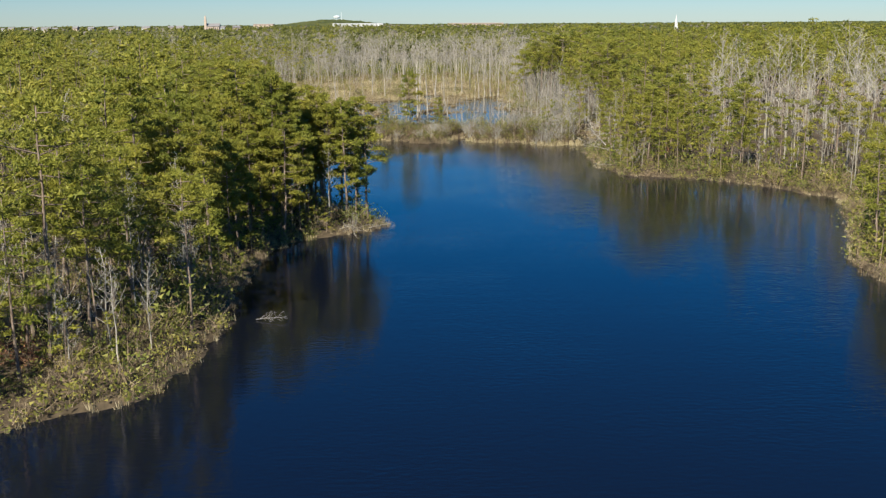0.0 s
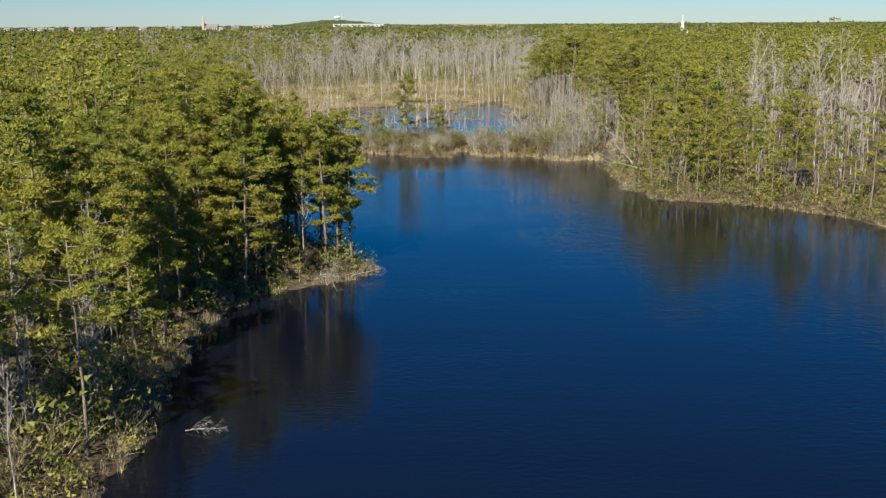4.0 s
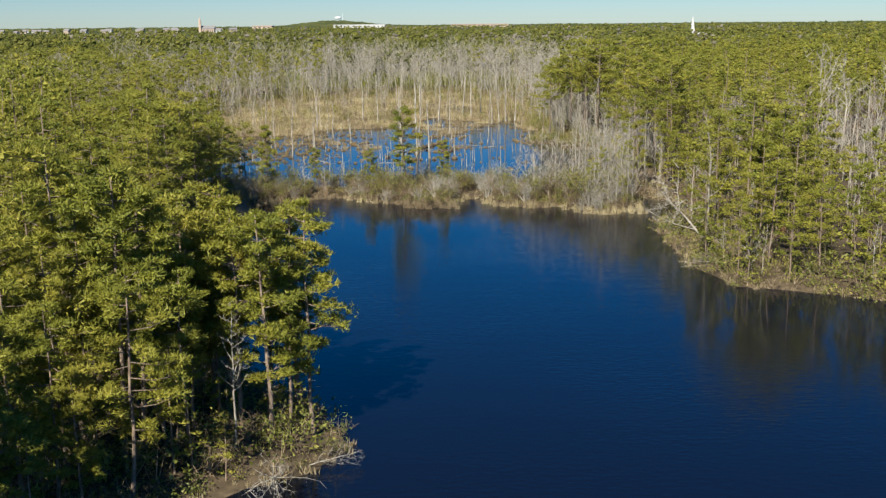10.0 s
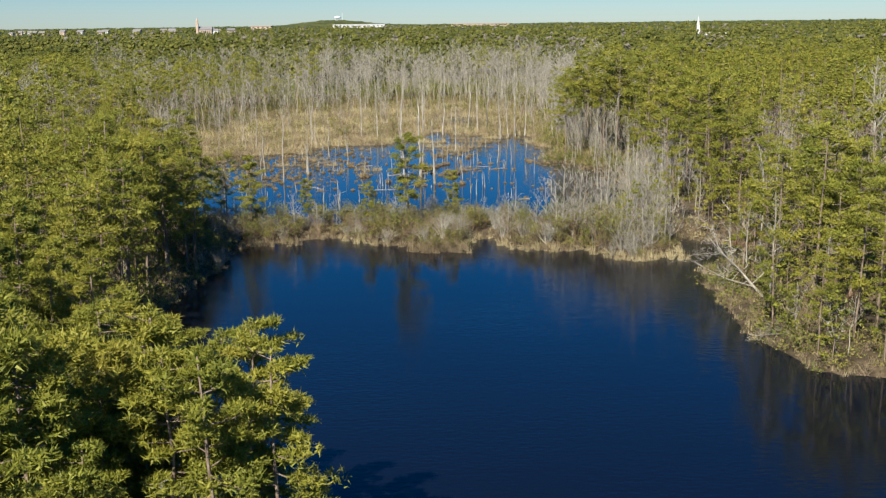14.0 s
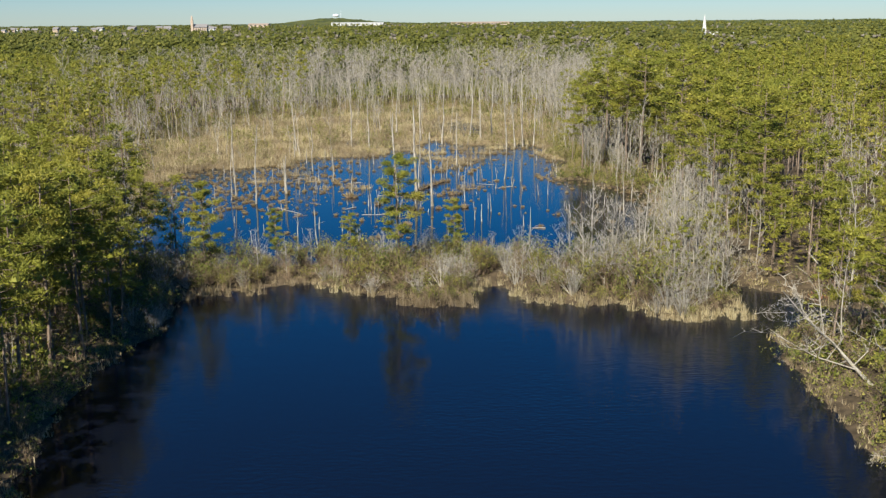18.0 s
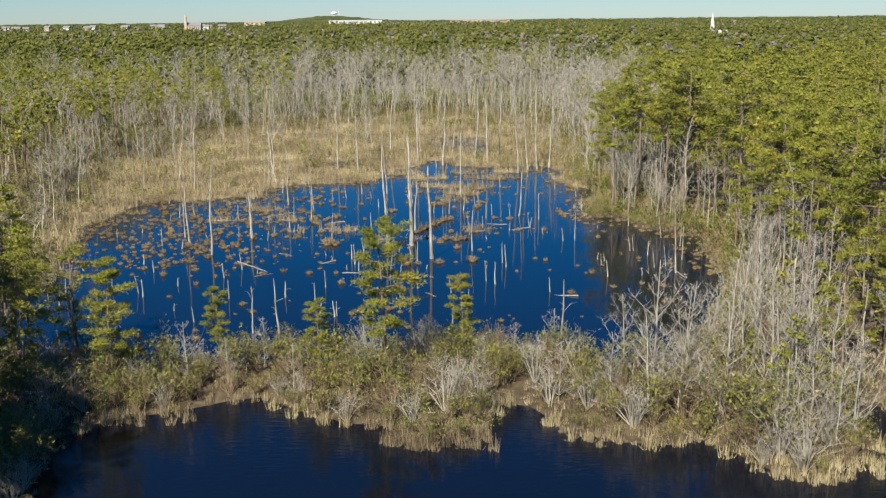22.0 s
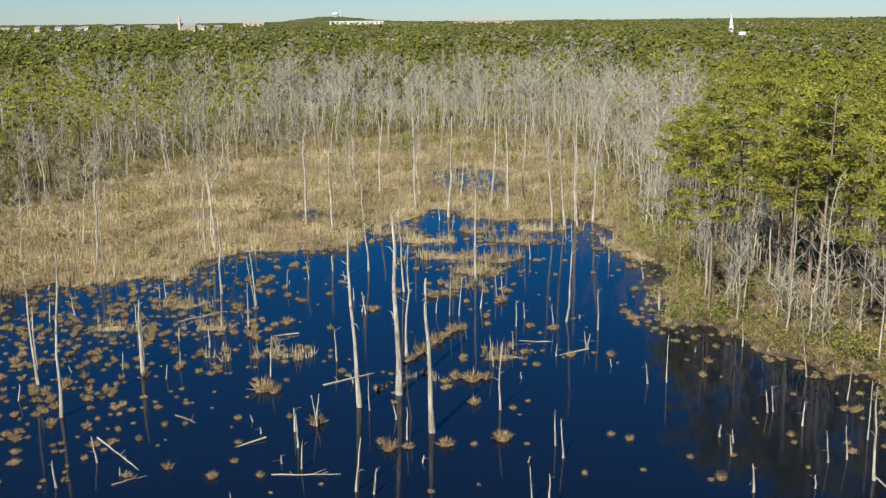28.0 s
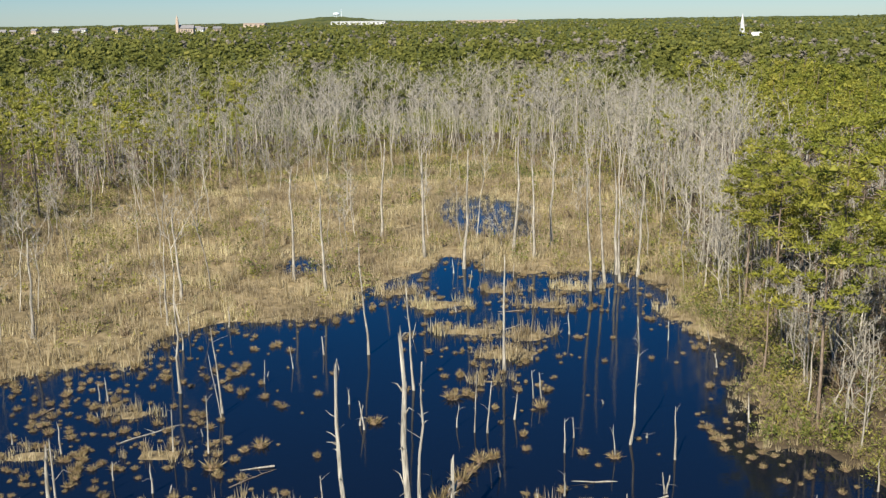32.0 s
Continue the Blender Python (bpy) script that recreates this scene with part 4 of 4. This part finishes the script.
lb = grid_points(16, 60, 296, 446, 1.7)
ld = water_depth(lb[:, 0], lb[:, 1])
lb = lb[(ld < -0.9) & (ld > -6) & (islet_rise(lb[:, 0], lb[:, 1]) < -3) & (rs.uniform(0, 1, len(lb)) < 0.8)]
rows = np.stack([lb[:, 0], lb[:, 1], height(lb[:, 0], lb[:, 1]) - 0.05, rs.uniform(0.55, 1.3, len(lb)), rs.uniform(0, 6.28, len(lb)), rs.randint(0, 3, len(lb))], 1)
scatter("shore_shrubs", leafy, [BROWN_TWIG, SHRUB_LEAF], rows, "bright olive-green shrubs along the swamp's bank", "undergrowth", 48)
young = grid_points(-80, 90, 50, 430, 4.6)
yd = water_depth(young[:, 0], young[:, 1])
young = young[~((young[:, 0] > 18) & (young[:, 1] > 290)) & (yd < -1.5) & (yd > -17) & (inside_depth(MARSH, young[:, 0], young[:, 1]) < -2) & ~((young[:, 1] > 250) & (young[:, 1] < 292) & (young[:, 0] > -44) & (young[:, 0] < 26)) & (rs.uniform(0, 1, len(young)) < 0.6)]
rows = np.stack([young[:, 0], young[:, 1], height(young[:, 0], young[:, 1]) - 0.1, rs.uniform(0.28, 0.6, len(young)), rs.uniform(0, 6.28, len(young)), rs.randint(0, 3, len(young))], 1)
under = grid_points(-150, 62, 430, 690, 5.2)
um2 = inside_depth(MARSH, under[:, 0], under[:, 1])
under = under[(um2 < -5) & (water_depth(under[:, 0], under[:, 1]) < -3) & (rs.uniform(0, 1, len(under)) < 0.3 + 0.4 * (waves(under[:, 0], under[:, 1], 30, 98) > 0))]
more = np.stack([under[:, 0], under[:, 1], height(under[:, 0], under[:, 1]) - 0.1, rs.uniform(0.22, 0.55, len(under)), rs.uniform(0, 6.28, len(under)), rs.randint(0, 3, len(under))], 1)
rows = np.concatenate([rows, more])
scatter("young_pines", [both(*pine_form(340 + i, 17, 12, 2, 12, 0.7, 0.26, crown_from=0.08, sides=3, spread=3.4, bough=False, core=0.5, broad=1.5)) for i in range(3)], [BARK_PINE, NEEDLES], rows, "young bushy pines along the bank", "woods", 39)
rust = np.array([(-37.5, 74.5), (-36.4, 73.2), (-38.8, 76.5), (-41, 82), (-43, 86), (42, 338), (44, 342), (45.5, 347), (43.5, 351), (47, 356), (45, 334), (39.5, 377), (37, 383), (41, 372), (52, 224), (55, 229), (47, 262), (50, 268)])
rust = np.concatenate([rust, rust + rs.uniform(-1.6, 1.6, rust.shape)])
rows = np.stack([rust[:, 0], rust[:, 1], height(rust[:, 0], rust[:, 1]) - 0.05, rs.uniform(0.7, 1.25, len(rust)), rs.uniform(0, 6.28, len(rust)), rs.randint(0, 3, len(rust))], 1)
scatter("rust_shrubs", leafy, [BROWN_TWIG, RUST_LEAF], rows, "rust-brown shrubs that keep their dead leaves", "undergrowth", 53)
bushes("evergreen_undergrowth", leafy, [BROWN_TWIG, SHRUB_LEAF], ~is_twig, "olive-green evergreen bushes along the bank", 34)
bushes("bare_undergrowth", twiggy, [BROWN_TWIG, SHRUB_LEAF], is_twig, "grey-brown leafless thicket on the bank", 35)
mb = grid_points(-125, 40, 335, 615, 2.3)
bd, bm = water_depth(mb[:, 0], mb[:, 1]), inside_depth(MARSH, mb[:, 0], mb[:, 1])
lush = waves(mb[:, 0], mb[:, 1], 31, 96) + 0.6 * waves(mb[:, 0], mb[:, 1], 9, 97)
mb = mb[(bd < -2.0) & (bm > -34) & (rs.uniform(0, 1, len(mb)) < np.clip(0.08 + 0.34 * lush + 0.4 * (bm < 6), 0.03, 0.85)) & (islet_rise(mb[:, 0], mb[:, 1]) < -2)]
rows = np.stack([mb[:, 0], mb[:, 1], height(mb[:, 0], mb[:, 1]) - 0.05, rs.uniform(0.5, 1.25, len(mb)), rs.uniform(0, 6.28, len(mb)), rs.choice(4, len(mb), p=(0.34, 0.3, 0.2, 0.16))], 1)
brush = [both(*shrub_form(930, 1.9, 1.1, 14, 26, 0.25)), both(*shrub_form(931, 2.5, 1.0, 0, 30, 0.25)), both(*shrub_form(932, 1.4, 1.3, 52, 10, 0.26)), both(*shrub_form(933, 2.3, 1.2, 62, 12, 0.26))]
scatter("marsh_brush", brush, [GRASS, SHRUB_LEAF], rows, "tan and olive brush among the marsh reeds", "undergrowth", 47)
# fringe of dry grass on the banks
fr = grid_points(-60, 80, 55, 450, 1.1)
fr = fr[(fr[:, 1] < 298) | (fr[:, 0] > 17)]
fd = water_depth(fr[:, 0], fr[:, 1])
lit = waves(fr[:, 0], fr[:, 1], 13, 51)
dam_ground = (fr[:, 1] > 250) & (fr[:, 1] < 298) & (fr[:, 0] < 45)
fr = fr[(fd > np.where(dam_ground, -13, np.where(fr[:, 1] > 298, -3.4, -2.0))) & (fd < np.where(dam_ground, 0.4, 0.5)) & (lit > np.where(fr[:, 1] > 248, -1.5, -0.6)) & ((fd > -1.5) | (rs.uniform(0, 1, len(fr)) < 0.6))]
rows = np.stack([fr[:, 0], fr[:, 1], np.maximum(height(fr[:, 0], fr[:, 1]), 0) - 0.02, rs.uniform(0.5, 1.0, len(fr)), rs.uniform(0, 6.28, len(fr)), rs.randint(0, 3, len(fr))], 1)
scatter("bank_grass", [tuft_form(65 + i, 14, 0.9, 0.5, 0.09).arrays() for i in range(3)], [GRASS], rows, "dry grass fringe along the bank", "grass", 36)

clumps = np.array([(-7.5 + 0.45 * i, 262.3 + 1.4 * math.sin(i * 1.7)) for i in range(22)] + [(24.5 + 0.55 * i, 255.5 + 1.6 * math.sin(i * 2.1)) for i in range(24)]
                  + [(-36 + 1.1 * i, 268.6 + 0.9 * math.sin(i * 2.9)) for i in range(9)] + [(9 + 1.0 * i, 263.2 + 0.8 * math.sin(i * 2.3)) for i in range(9)])
front = np.array(DAM_FRONT[6:])
foot = np.concatenate([a + (b - a) * rs.uniform(0, 1, (max(2, int(np.hypot(*(b - a)) * 0.45)), 1)) for a, b in zip(front[:-1], front[1:])])
clumps = np.concatenate([clumps, foot + np.stack([rs.uniform(-0.6, 0.6, len(foot)), rs.uniform(-1.5, 0.5, len(foot))], 1)])
clumps = clumps + rs.uniform(-0.5, 0.5, clumps.shape)
rows = np.stack([clumps[:, 0], clumps[:, 1], np.maximum(height(clumps[:, 0], clumps[:, 1]), 0) - 0.03, rs.uniform(0.7, 1.4, len(clumps)), rs.uniform(0, 6.28, len(clumps)), rs.randint(0, 3, len(clumps))], 1)
scatter("reed_clumps", [tuft_form(75 + i, 46, 1.3, 0.55, 0.06).arrays() for i in range(3)], [GRASS], rows, "pale dry reed clumps at the dam's edge", "grass", 46)

# ---------------------------------------------------------------- bushes on the dam


def bush_form(seed, high, wide, stems, leaves, leaf):
    """A bush with arching stems, branchlets and fine twigs, and small leaves on part of it."""
    g = np.random.RandomState(seed)
    wood, green = Shape(), Shape()
    ends = []
    for i in range(stems):
        a, lean = i * 2.4 + g.uniform(-0.4, 0.4), g.uniform(0.1, 1.15)
        tip = np.array([math.cos(a) * wide * lean, math.sin(a) * wide * lean, high * g.uniform(0.6, 1.1) * (1.1 - 0.4 * lean)])
        root = np.array([math.cos(a), math.sin(a), 0]) * 0.15
        mid = (root + tip) / 2 + np.array([0, 0, 0.12 * high])
        wood.tube([root, mid, tip], [0.035, 0.022, 0.008], 3)
        for k in range(5):
            u = g.uniform(0.3, 1)
            b = mid + (tip - mid) * (u * 2 - 1) if u > 0.5 else root + (mid - root) * u * 2
            e = b + directions(g, 1, 0.5)[0] * high * g.uniform(0.15, 0.34)
            wood.blades([b], [e], [0.03], rng=g)
            q = b + (e - b) * g.uniform(0.3, 1, (4, 1))
            t = q + directions(g, 4, 0.4) * high * g.uniform(0.06, 0.17, (4, 1))
            wood.blades(q, t, np.full(4, 0.02), rng=g)
            ends += list(t)
    if leaves:
        ends = np.array(ends)
        c = ends[g.randint(0, len(ends), leaves)] + g.normal(0, 0.13, (leaves, 3))
        c[:, 2] = np.abs(c[:, 2]) + 0.02
        d = directions(g, leaves, 0.3)
        green.blades(c, c + d * leaf * g.uniform(0.6, 1.4, (leaves, 1)), leaf * g.uniform(0.4, 0.7, leaves), rng=g, face=np.array([0, 0, 0.7]) + c / wide * 0.5)
    return wood, green


BUSHES = []
for i, (high, wide, leaves, twig, label) in enumerate([(2.9, 2.2, 0, TWIG, "grey leafless bush on the dam"), (2.4, 2.2, 60, BUSH_TWIG, "brown leafless bush on the dam"),
                                                       (2.6, 2.1, 420, BUSH_TWIG, "olive-green leafy bush on the dam"), (2.1, 2.1, 260, BUSH_TWIG, "brown half-bare bush on the dam"),
                                                       (3.8, 1.9, 60, TWIG, "tall thin grey bush on the dam"), (3.3, 2.2, 560, BUSH_TWIG, "dense olive evergreen bush on the dam")]):
    wood, green = bush_form(610 + i, high, wide, 17, leaves, 0.2)
    root = tagged(new("bush"), label, "bush", "bushes on the dam")
    tagged(child("crown", raw_mesh("crown", *wood.arrays()[:2], [twig]), root), kind="stuff")
    if leaves:
        child("foliage", raw_mesh("foliage", *green.arrays()[:2], [SHRUB_LEAF]), root)
    BUSHES.append(root)
used_bush = set()
bp = grid_points(-44, 38, 250, 297, 2.3)
bd = water_depth(bp[:, 0], bp[:, 1])
for (x, y), dd in zip(bp, bd):
    if dd < -0.1 and rs.uniform() < 0.96 and not (x > 27 and y > 268):
        k = rs.choice(6, p=(0.21, 0.25, 0.16, 0.19, 0.09, 0.1))
        place(BUSHES, used_bush, x, y, float(height(np.array([x]), np.array([y]))[0]) - 0.05, rs.uniform(0.75, 1.6) * (0.75 if dd > -1.6 else 1) * (0.9 if y > 279 else 1) * (1.3 if x > 20 else 1), rs.uniform(0, 360), k)

# ---------------------------------------------------------------- trees on the dam
dam_pines = [(-8.4, 276.5, 17.6, 0), (-36.5, 274.4, 14.5, 1), (-27.9, 286.0, 9.4, 2), (-15.7, 278.0, 9.0, 3), (-0.3, 284.5, 9.8, 1)]
broad_pines = [pine_tree(pine_form(150 + i, 16, 26, 4, 84, 0.36, 0.085, crown_from=(0.28, 0.25, 0.28, 0.25)[i], spread=(3.5, 3.0, 2.6, 3.0)[i], core=0.3, broad=1.0, deep=0.95), i) for i in range(4)]
for x, y, h, k in dam_pines:
    place(broad_pines, used, x, y, float(height(np.array([x]), np.array([y]))[0]) - 0.1, h / 16.3, rs.uniform(0, 360), k)
white_form = [bare_tree(bare_form(950 + i, 11, 16, 7, 5, first=0.12, spread=0.34, thick=0.012), "dead_tree", "pale bare branching tree at the water's edge", DEADWOOD, TWIG, "bare trees on the dam") for i in range(3)]
used_white = set()
for n, (x, y, h) in enumerate([(-36.4, 79.2, 11), (-29.1, 85.5, 8), (-28.5, 97.5, 9), (-33, 72.5, 8), (19, 274.5, 12.4), (21.5, 272, 11), (16.2, 276, 9), (9.9, 285.5, 6.1), (-33, 281.5, 7.1), (-22, 281, 6), (-4, 286, 5), (25, 268, 11), (29, 266, 12), (31, 262, 9), (33, 270, 13),
                               (27, 275, 12), (36, 264, 10), (5, 280, 5), (-29, 275, 7), (14, 270, 7), (17.5, 269, 9), (23, 277, 11), (28, 260, 8), (32, 258, 7), (34.5, 261, 9), (30.5, 273, 12), (20, 267, 8), (-25, 276, 6), (-18, 275, 5), (-11, 279, 6), (1, 274, 5), (9, 271, 6)]):
    place(white_form, used_white, x, y, float(height(np.array([x]), np.array([y]))[0]) - 0.1, h / 11, rs.uniform(0, 360), n % 3)

# ---------------------------------------------------------------- far woods
ang = np.radians(np.arange(-31, 31.01, 0.16))
rad = 560 * np.exp(np.arange(0, math.log(4900 / 560), 0.0115))
A, R = np.meshgrid(ang, rad)
CX, CY = np.sin(A) * R, np.cos(A) * R - 18
g2 = np.random.RandomState(77)
crown_h = 9.6 + 1.6 * waves(CX, CY, 16, 61) + g2.uniform(-1.8, 1.8, CX.shape) + 1.5 * waves(CX, CY, 90, 62)
mask = (CY > 640) | (np.abs(CX) > 150)
CZ = terrain(CX, CY) + np.where(mask, crown_h, 0.5)
CX = CX + g2.uniform(-1, 1, CX.shape)
n0, n1 = CX.shape
idx = np.arange(n0 * n1).reshape(n0, n1)
quads = np.stack([idx[:-1, :-1], idx[:-1, 1:], idx[1:, 1:], idx[1:, :-1]], 2).reshape(-1, 4)
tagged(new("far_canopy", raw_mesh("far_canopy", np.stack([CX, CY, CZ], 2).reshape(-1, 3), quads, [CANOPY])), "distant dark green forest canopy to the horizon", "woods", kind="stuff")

N = 12500
u = rs.uniform(0, 1, N)
R = 620 * (3600 / 620) ** u
A = np.radians(rs.uniform(-29, 29, N))
fx, fy = np.sin(A) * R, np.cos(A) * R - 18
greyish = (waves(fx, fy, 260, 71) > 0.62) & (rs.uniform(0, 1, N) < 0.8)
keep = (fy > 640) | (np.abs(fx) > 150)
fx, fy, greyish = fx[keep], fy[keep], greyish[keep]
fz = terrain(fx, fy) + rs.uniform(7, 10, len(fx))


def crown_form(seed, lumps, size, n, blade):
    """A distant crown: rounded lumps of foliage with ragged edges."""
    g = np.random.RandomState(seed)
    s = Shape()
    for k in range(lumps):
        c = np.array([0, 0, 4.5])
        if lumps > 1:
            a, f = k * 2.4, k / (lumps - 1)
            c = np.array([math.cos(a), math.sin(a), 0]) * 2.3 * math.sqrt(max(0.03, 1 - f * f)) * g.uniform(0.6, 1.1) + np.array([0, 0, 2.6 + 4.2 * f])
        r = size * g.uniform(0.8, 1.25)
        clump(s, c, np.array([r, r, r * 0.8]) * 0.78, g)
        m = n // lumps
        d = directions(g, m, 0.2)
        b = c + d * np.array([r, r, r * 0.75]) * 0.8
        s.blades(b, b + (d + g.normal(0, 0.6, (m, 3))) * blade, np.full(m, blade * 0.6), rng=g, face=d + np.array([0, 0, 0.4]))
    return s.arrays()


for name, sel, mat, label in (("far_pines", ~greyish, HAZED_NEEDLES, "distant pine crowns above the canopy"), ("far_bare_trees", greyish, FAR_TWIG, "distant grey leafless crowns")):
    k = sel.sum()
    reach = np.hypot(fx[sel], fy[sel])
    rows = np.stack([fx[sel], fy[sel], fz[sel], rs.uniform(0.7, 1.45, k), rs.uniform(0, 6.28, k), rs.randint(0, 4, k) + np.where(reach < 1000, 0, np.where(reach < 1700, 4, 8))], 1)
    scatter(name, [crown_form(970 + i, 6, 1.45, 72, 0.8) for i in range(4)] + [crown_form(980 + i, 3, 2.0, 15, 1.1) for i in range(4)] + [crown_form(990 + i, 1, 3.2, 6, 1.8) for i in range(4)], [mat], rows, label, "woods", 37)


# ---------------------------------------------------------------- buildings on the horizon


def prism(x0, x1, y0, y1, z0, z1, ridge=0.0, along="x"):
    """A box, or with ridge a gable roof over it."""
    s = Shape()
    if not ridge:
        v = [(x, y, z) for z in (z0, z1) for x, y in ((x0, y0), (x1, y0), (x1, y1), (x0, y1))]
        f = [(0, 1, 5), (0, 5, 4), (1, 2, 6), (1, 6, 5), (2, 3, 7), (2, 7, 6), (3, 0, 4), (3, 4, 7), (4, 5, 6), (4, 6, 7)]
    elif along == "x":
        m = (y0 + y1) / 2
        v = [(x0, y0, z0), (x1, y0, z0), (x1, y1, z0), (x0, y1, z0), (x0, m, z0 + ridge), (x1, m, z0 + ridge)]
        f = [(0, 1, 5), (0, 5, 4), (2, 3, 4), (2, 4, 5), (0, 4, 3), (1, 2, 5)]
    else:
        m = (x0 + x1) / 2
        v = [(x0, y0, z0), (x1, y0, z0), (x1, y1, z0), (x0, y1, z0), (m, y0, z0 + ridge), (m, y1, z0 + ridge)]
        f = [(0, 4, 5), (0, 5, 3), (1, 2, 5), (1, 5, 4), (0, 1, 4), (2, 3, 5)]
    s.add(v, f)
    return s.arrays()[:2]


def cone(x, y, z, r, h, n=8):
    a = np.arange(n) * 6.2832 / n
    v = [(x + r * math.cos(t), y + r * math.sin(t), z) for t in a] + [(x, y, z + h)]
    return v, [(i, (i + 1) % n, n) for i in range(n)]


def solid(name, vf, mat, parent, label=""):
    return child(name, raw_mesh(name, *vf, [mat]), parent, label)


def church(x, y, z, wall, roof, trim, label, tower_x, length, steep):
    root = tagged(new("church"), label, "church")
    root.matrix_basis = pose(x, y, z)
    solid("wall", prism(0, length, -7, 7, -25, 7), wall, root)
    solid("roof", prism(-0.8, length + 0.8, -8, 8, 7, 0, 6), roof, root, "pitched roof")
    solid("tower", prism(tower_x - 2.3, tower_x + 2.3, -9.3, -4.7, -25, 19), wall, root)
    solid("belfry", prism(tower_x - 1.8, tower_x + 1.8, -8.8, -5.2, 19, 23), trim, root, "narrow belfry")
    solid("spire", cone(tower_x, -7, 23, 2.3, steep), trim, root, "pointed spire")
    for i in range(5):
        solid("window", prism(length * (0.25 + 0.15 * i), length * (0.25 + 0.15 * i) + 1.4, -7.12, -6.9, 1, 5), GLASS, root)


church(-478, 2138, 20, TAN, SLATE, TAN, "tan stone church with a tall slim tower above the trees", 0, 27, 7)
church(341, 1550, 5, WHITE, WHITE, WHITE, "white church with a thin spire above the trees", 0, 40, 13)


def long_building(x, y, z, w, h, mat, label):
    root = tagged(new("warehouse"), label, "building")
    root.matrix_basis = pose(x, y, z)
    solid("wall", prism(-w / 2, w / 2, 0, 40, -25, h), mat, root)
    solid("roof", prism(-w / 2 - 1, w / 2 + 1, -1, 41, h, 0, 2), mat, root, "low pale roof")
    for i in range(int(w / 14)):
        solid("window", prism(-w / 2 + 5 + 14 * i, -w / 2 + 11 + 14 * i, -0.2, 0.1, h - 5, h - 2.5), GLASS, root)


long_building(-290, 3600, 23, 170, 6, WHITE, "long white shed on the wooded ridge")
long_building(110, 3600, 23, 190, 5, TAN, "long tan building on the horizon")
long_building(-560, 3300, 24, 60, 5, TAN, "tan hall among far trees")
house_kinds = []
for i in range(3):
    root = tagged(new("house"), "pale house with grey gable roof among far trees", "house", "houses on the horizon")
    solid("wall", prism(-8, 8, -5, 5, -20, 6), (WHITE, TAN, BRICK)[i], root)
    solid("roof", prism(-9, 9, -6, 6, 6, 0, 4.5), SLATE, root)
    for k in range(3):
        solid("window", prism(-6 + 4.5 * k, -4.5 + 4.5 * k, -5.1, -4.9, 2, 4), GLASS, root)
    house_kinds.append(root)
used_house = set()
for i in range(26):
    x = -1080 + i * 24 + rs.uniform(-8, 8)
    place(house_kinds, used_house, x, 2500 + rs.uniform(-120, 200), 17 + rs.uniform(-1, 2), rs.uniform(0.7, 1.0), rs.uniform(-30, 30), i % 3)

tower = tagged(new("water_tower"), "pale broad water tower beside a thin mast above the ridge", "water tower")
tower.matrix_basis = pose(-430, 4300, 31)
s = Shape()
s.tube([(0, 0, 20), (0, 0, 22), (0, 0, 26), (0, 0, 29), (0, 0, 31)], [5, 12, 13.5, 12, 4], 16)
solid("tank", s.arrays()[:2], STEEL, tower)
for i in range(6):
    s = Shape()
    a = i * 1.047 + 0.6
    s.tube([(math.cos(a) * 11, math.sin(a) * 11, -30), (math.cos(a) * 9, math.sin(a) * 9, 22)], [0.7, 0.7], 6)
    solid("leg", s.arrays()[:2], STEEL, tower)
s = Shape()
s.tube([(19, 0, -30), (19, 0, 20), (19, 0, 44)], [1.0, 0.8, 0.4], 5)
solid("mast", s.arrays()[:2], STEEL, tower, "thin antenna mast")

# ---------------------------------------------------------------- fallen wood at the water's edge
FALLEN = [(-13.2, 139.2, 0.7, 8.0, 70, 8), (-11, 141.8, 0.4, 4.5, 80, 107), (-19.6, 92, 0.1, 3.4, 84, 80), (41, 227, 0.8, 19, 72, 194), (40.5, 211.5, 0.5, 7, 84, -75), (37.5, 256, 0.2, 5, 75, 30)]
for n, (x, y, z, size, tilt, turn) in enumerate(FALLEN):
    ob = place(white_form, used_white, x, y, z, size / 11, 0, n % 3)
    ob.matrix_basis = pose(x, y, z, 0, 0, turn) @ pose(0, 0, 0, tilt, 0, 0) @ Matrix.Diagonal((size / 11, size / 11, size / 11, 1))
    tagged(ob, "bleached fallen branch lying over the water's edge", "fallen tree", "fallen wood at the bank")
    ob.name = "fallen_tree"
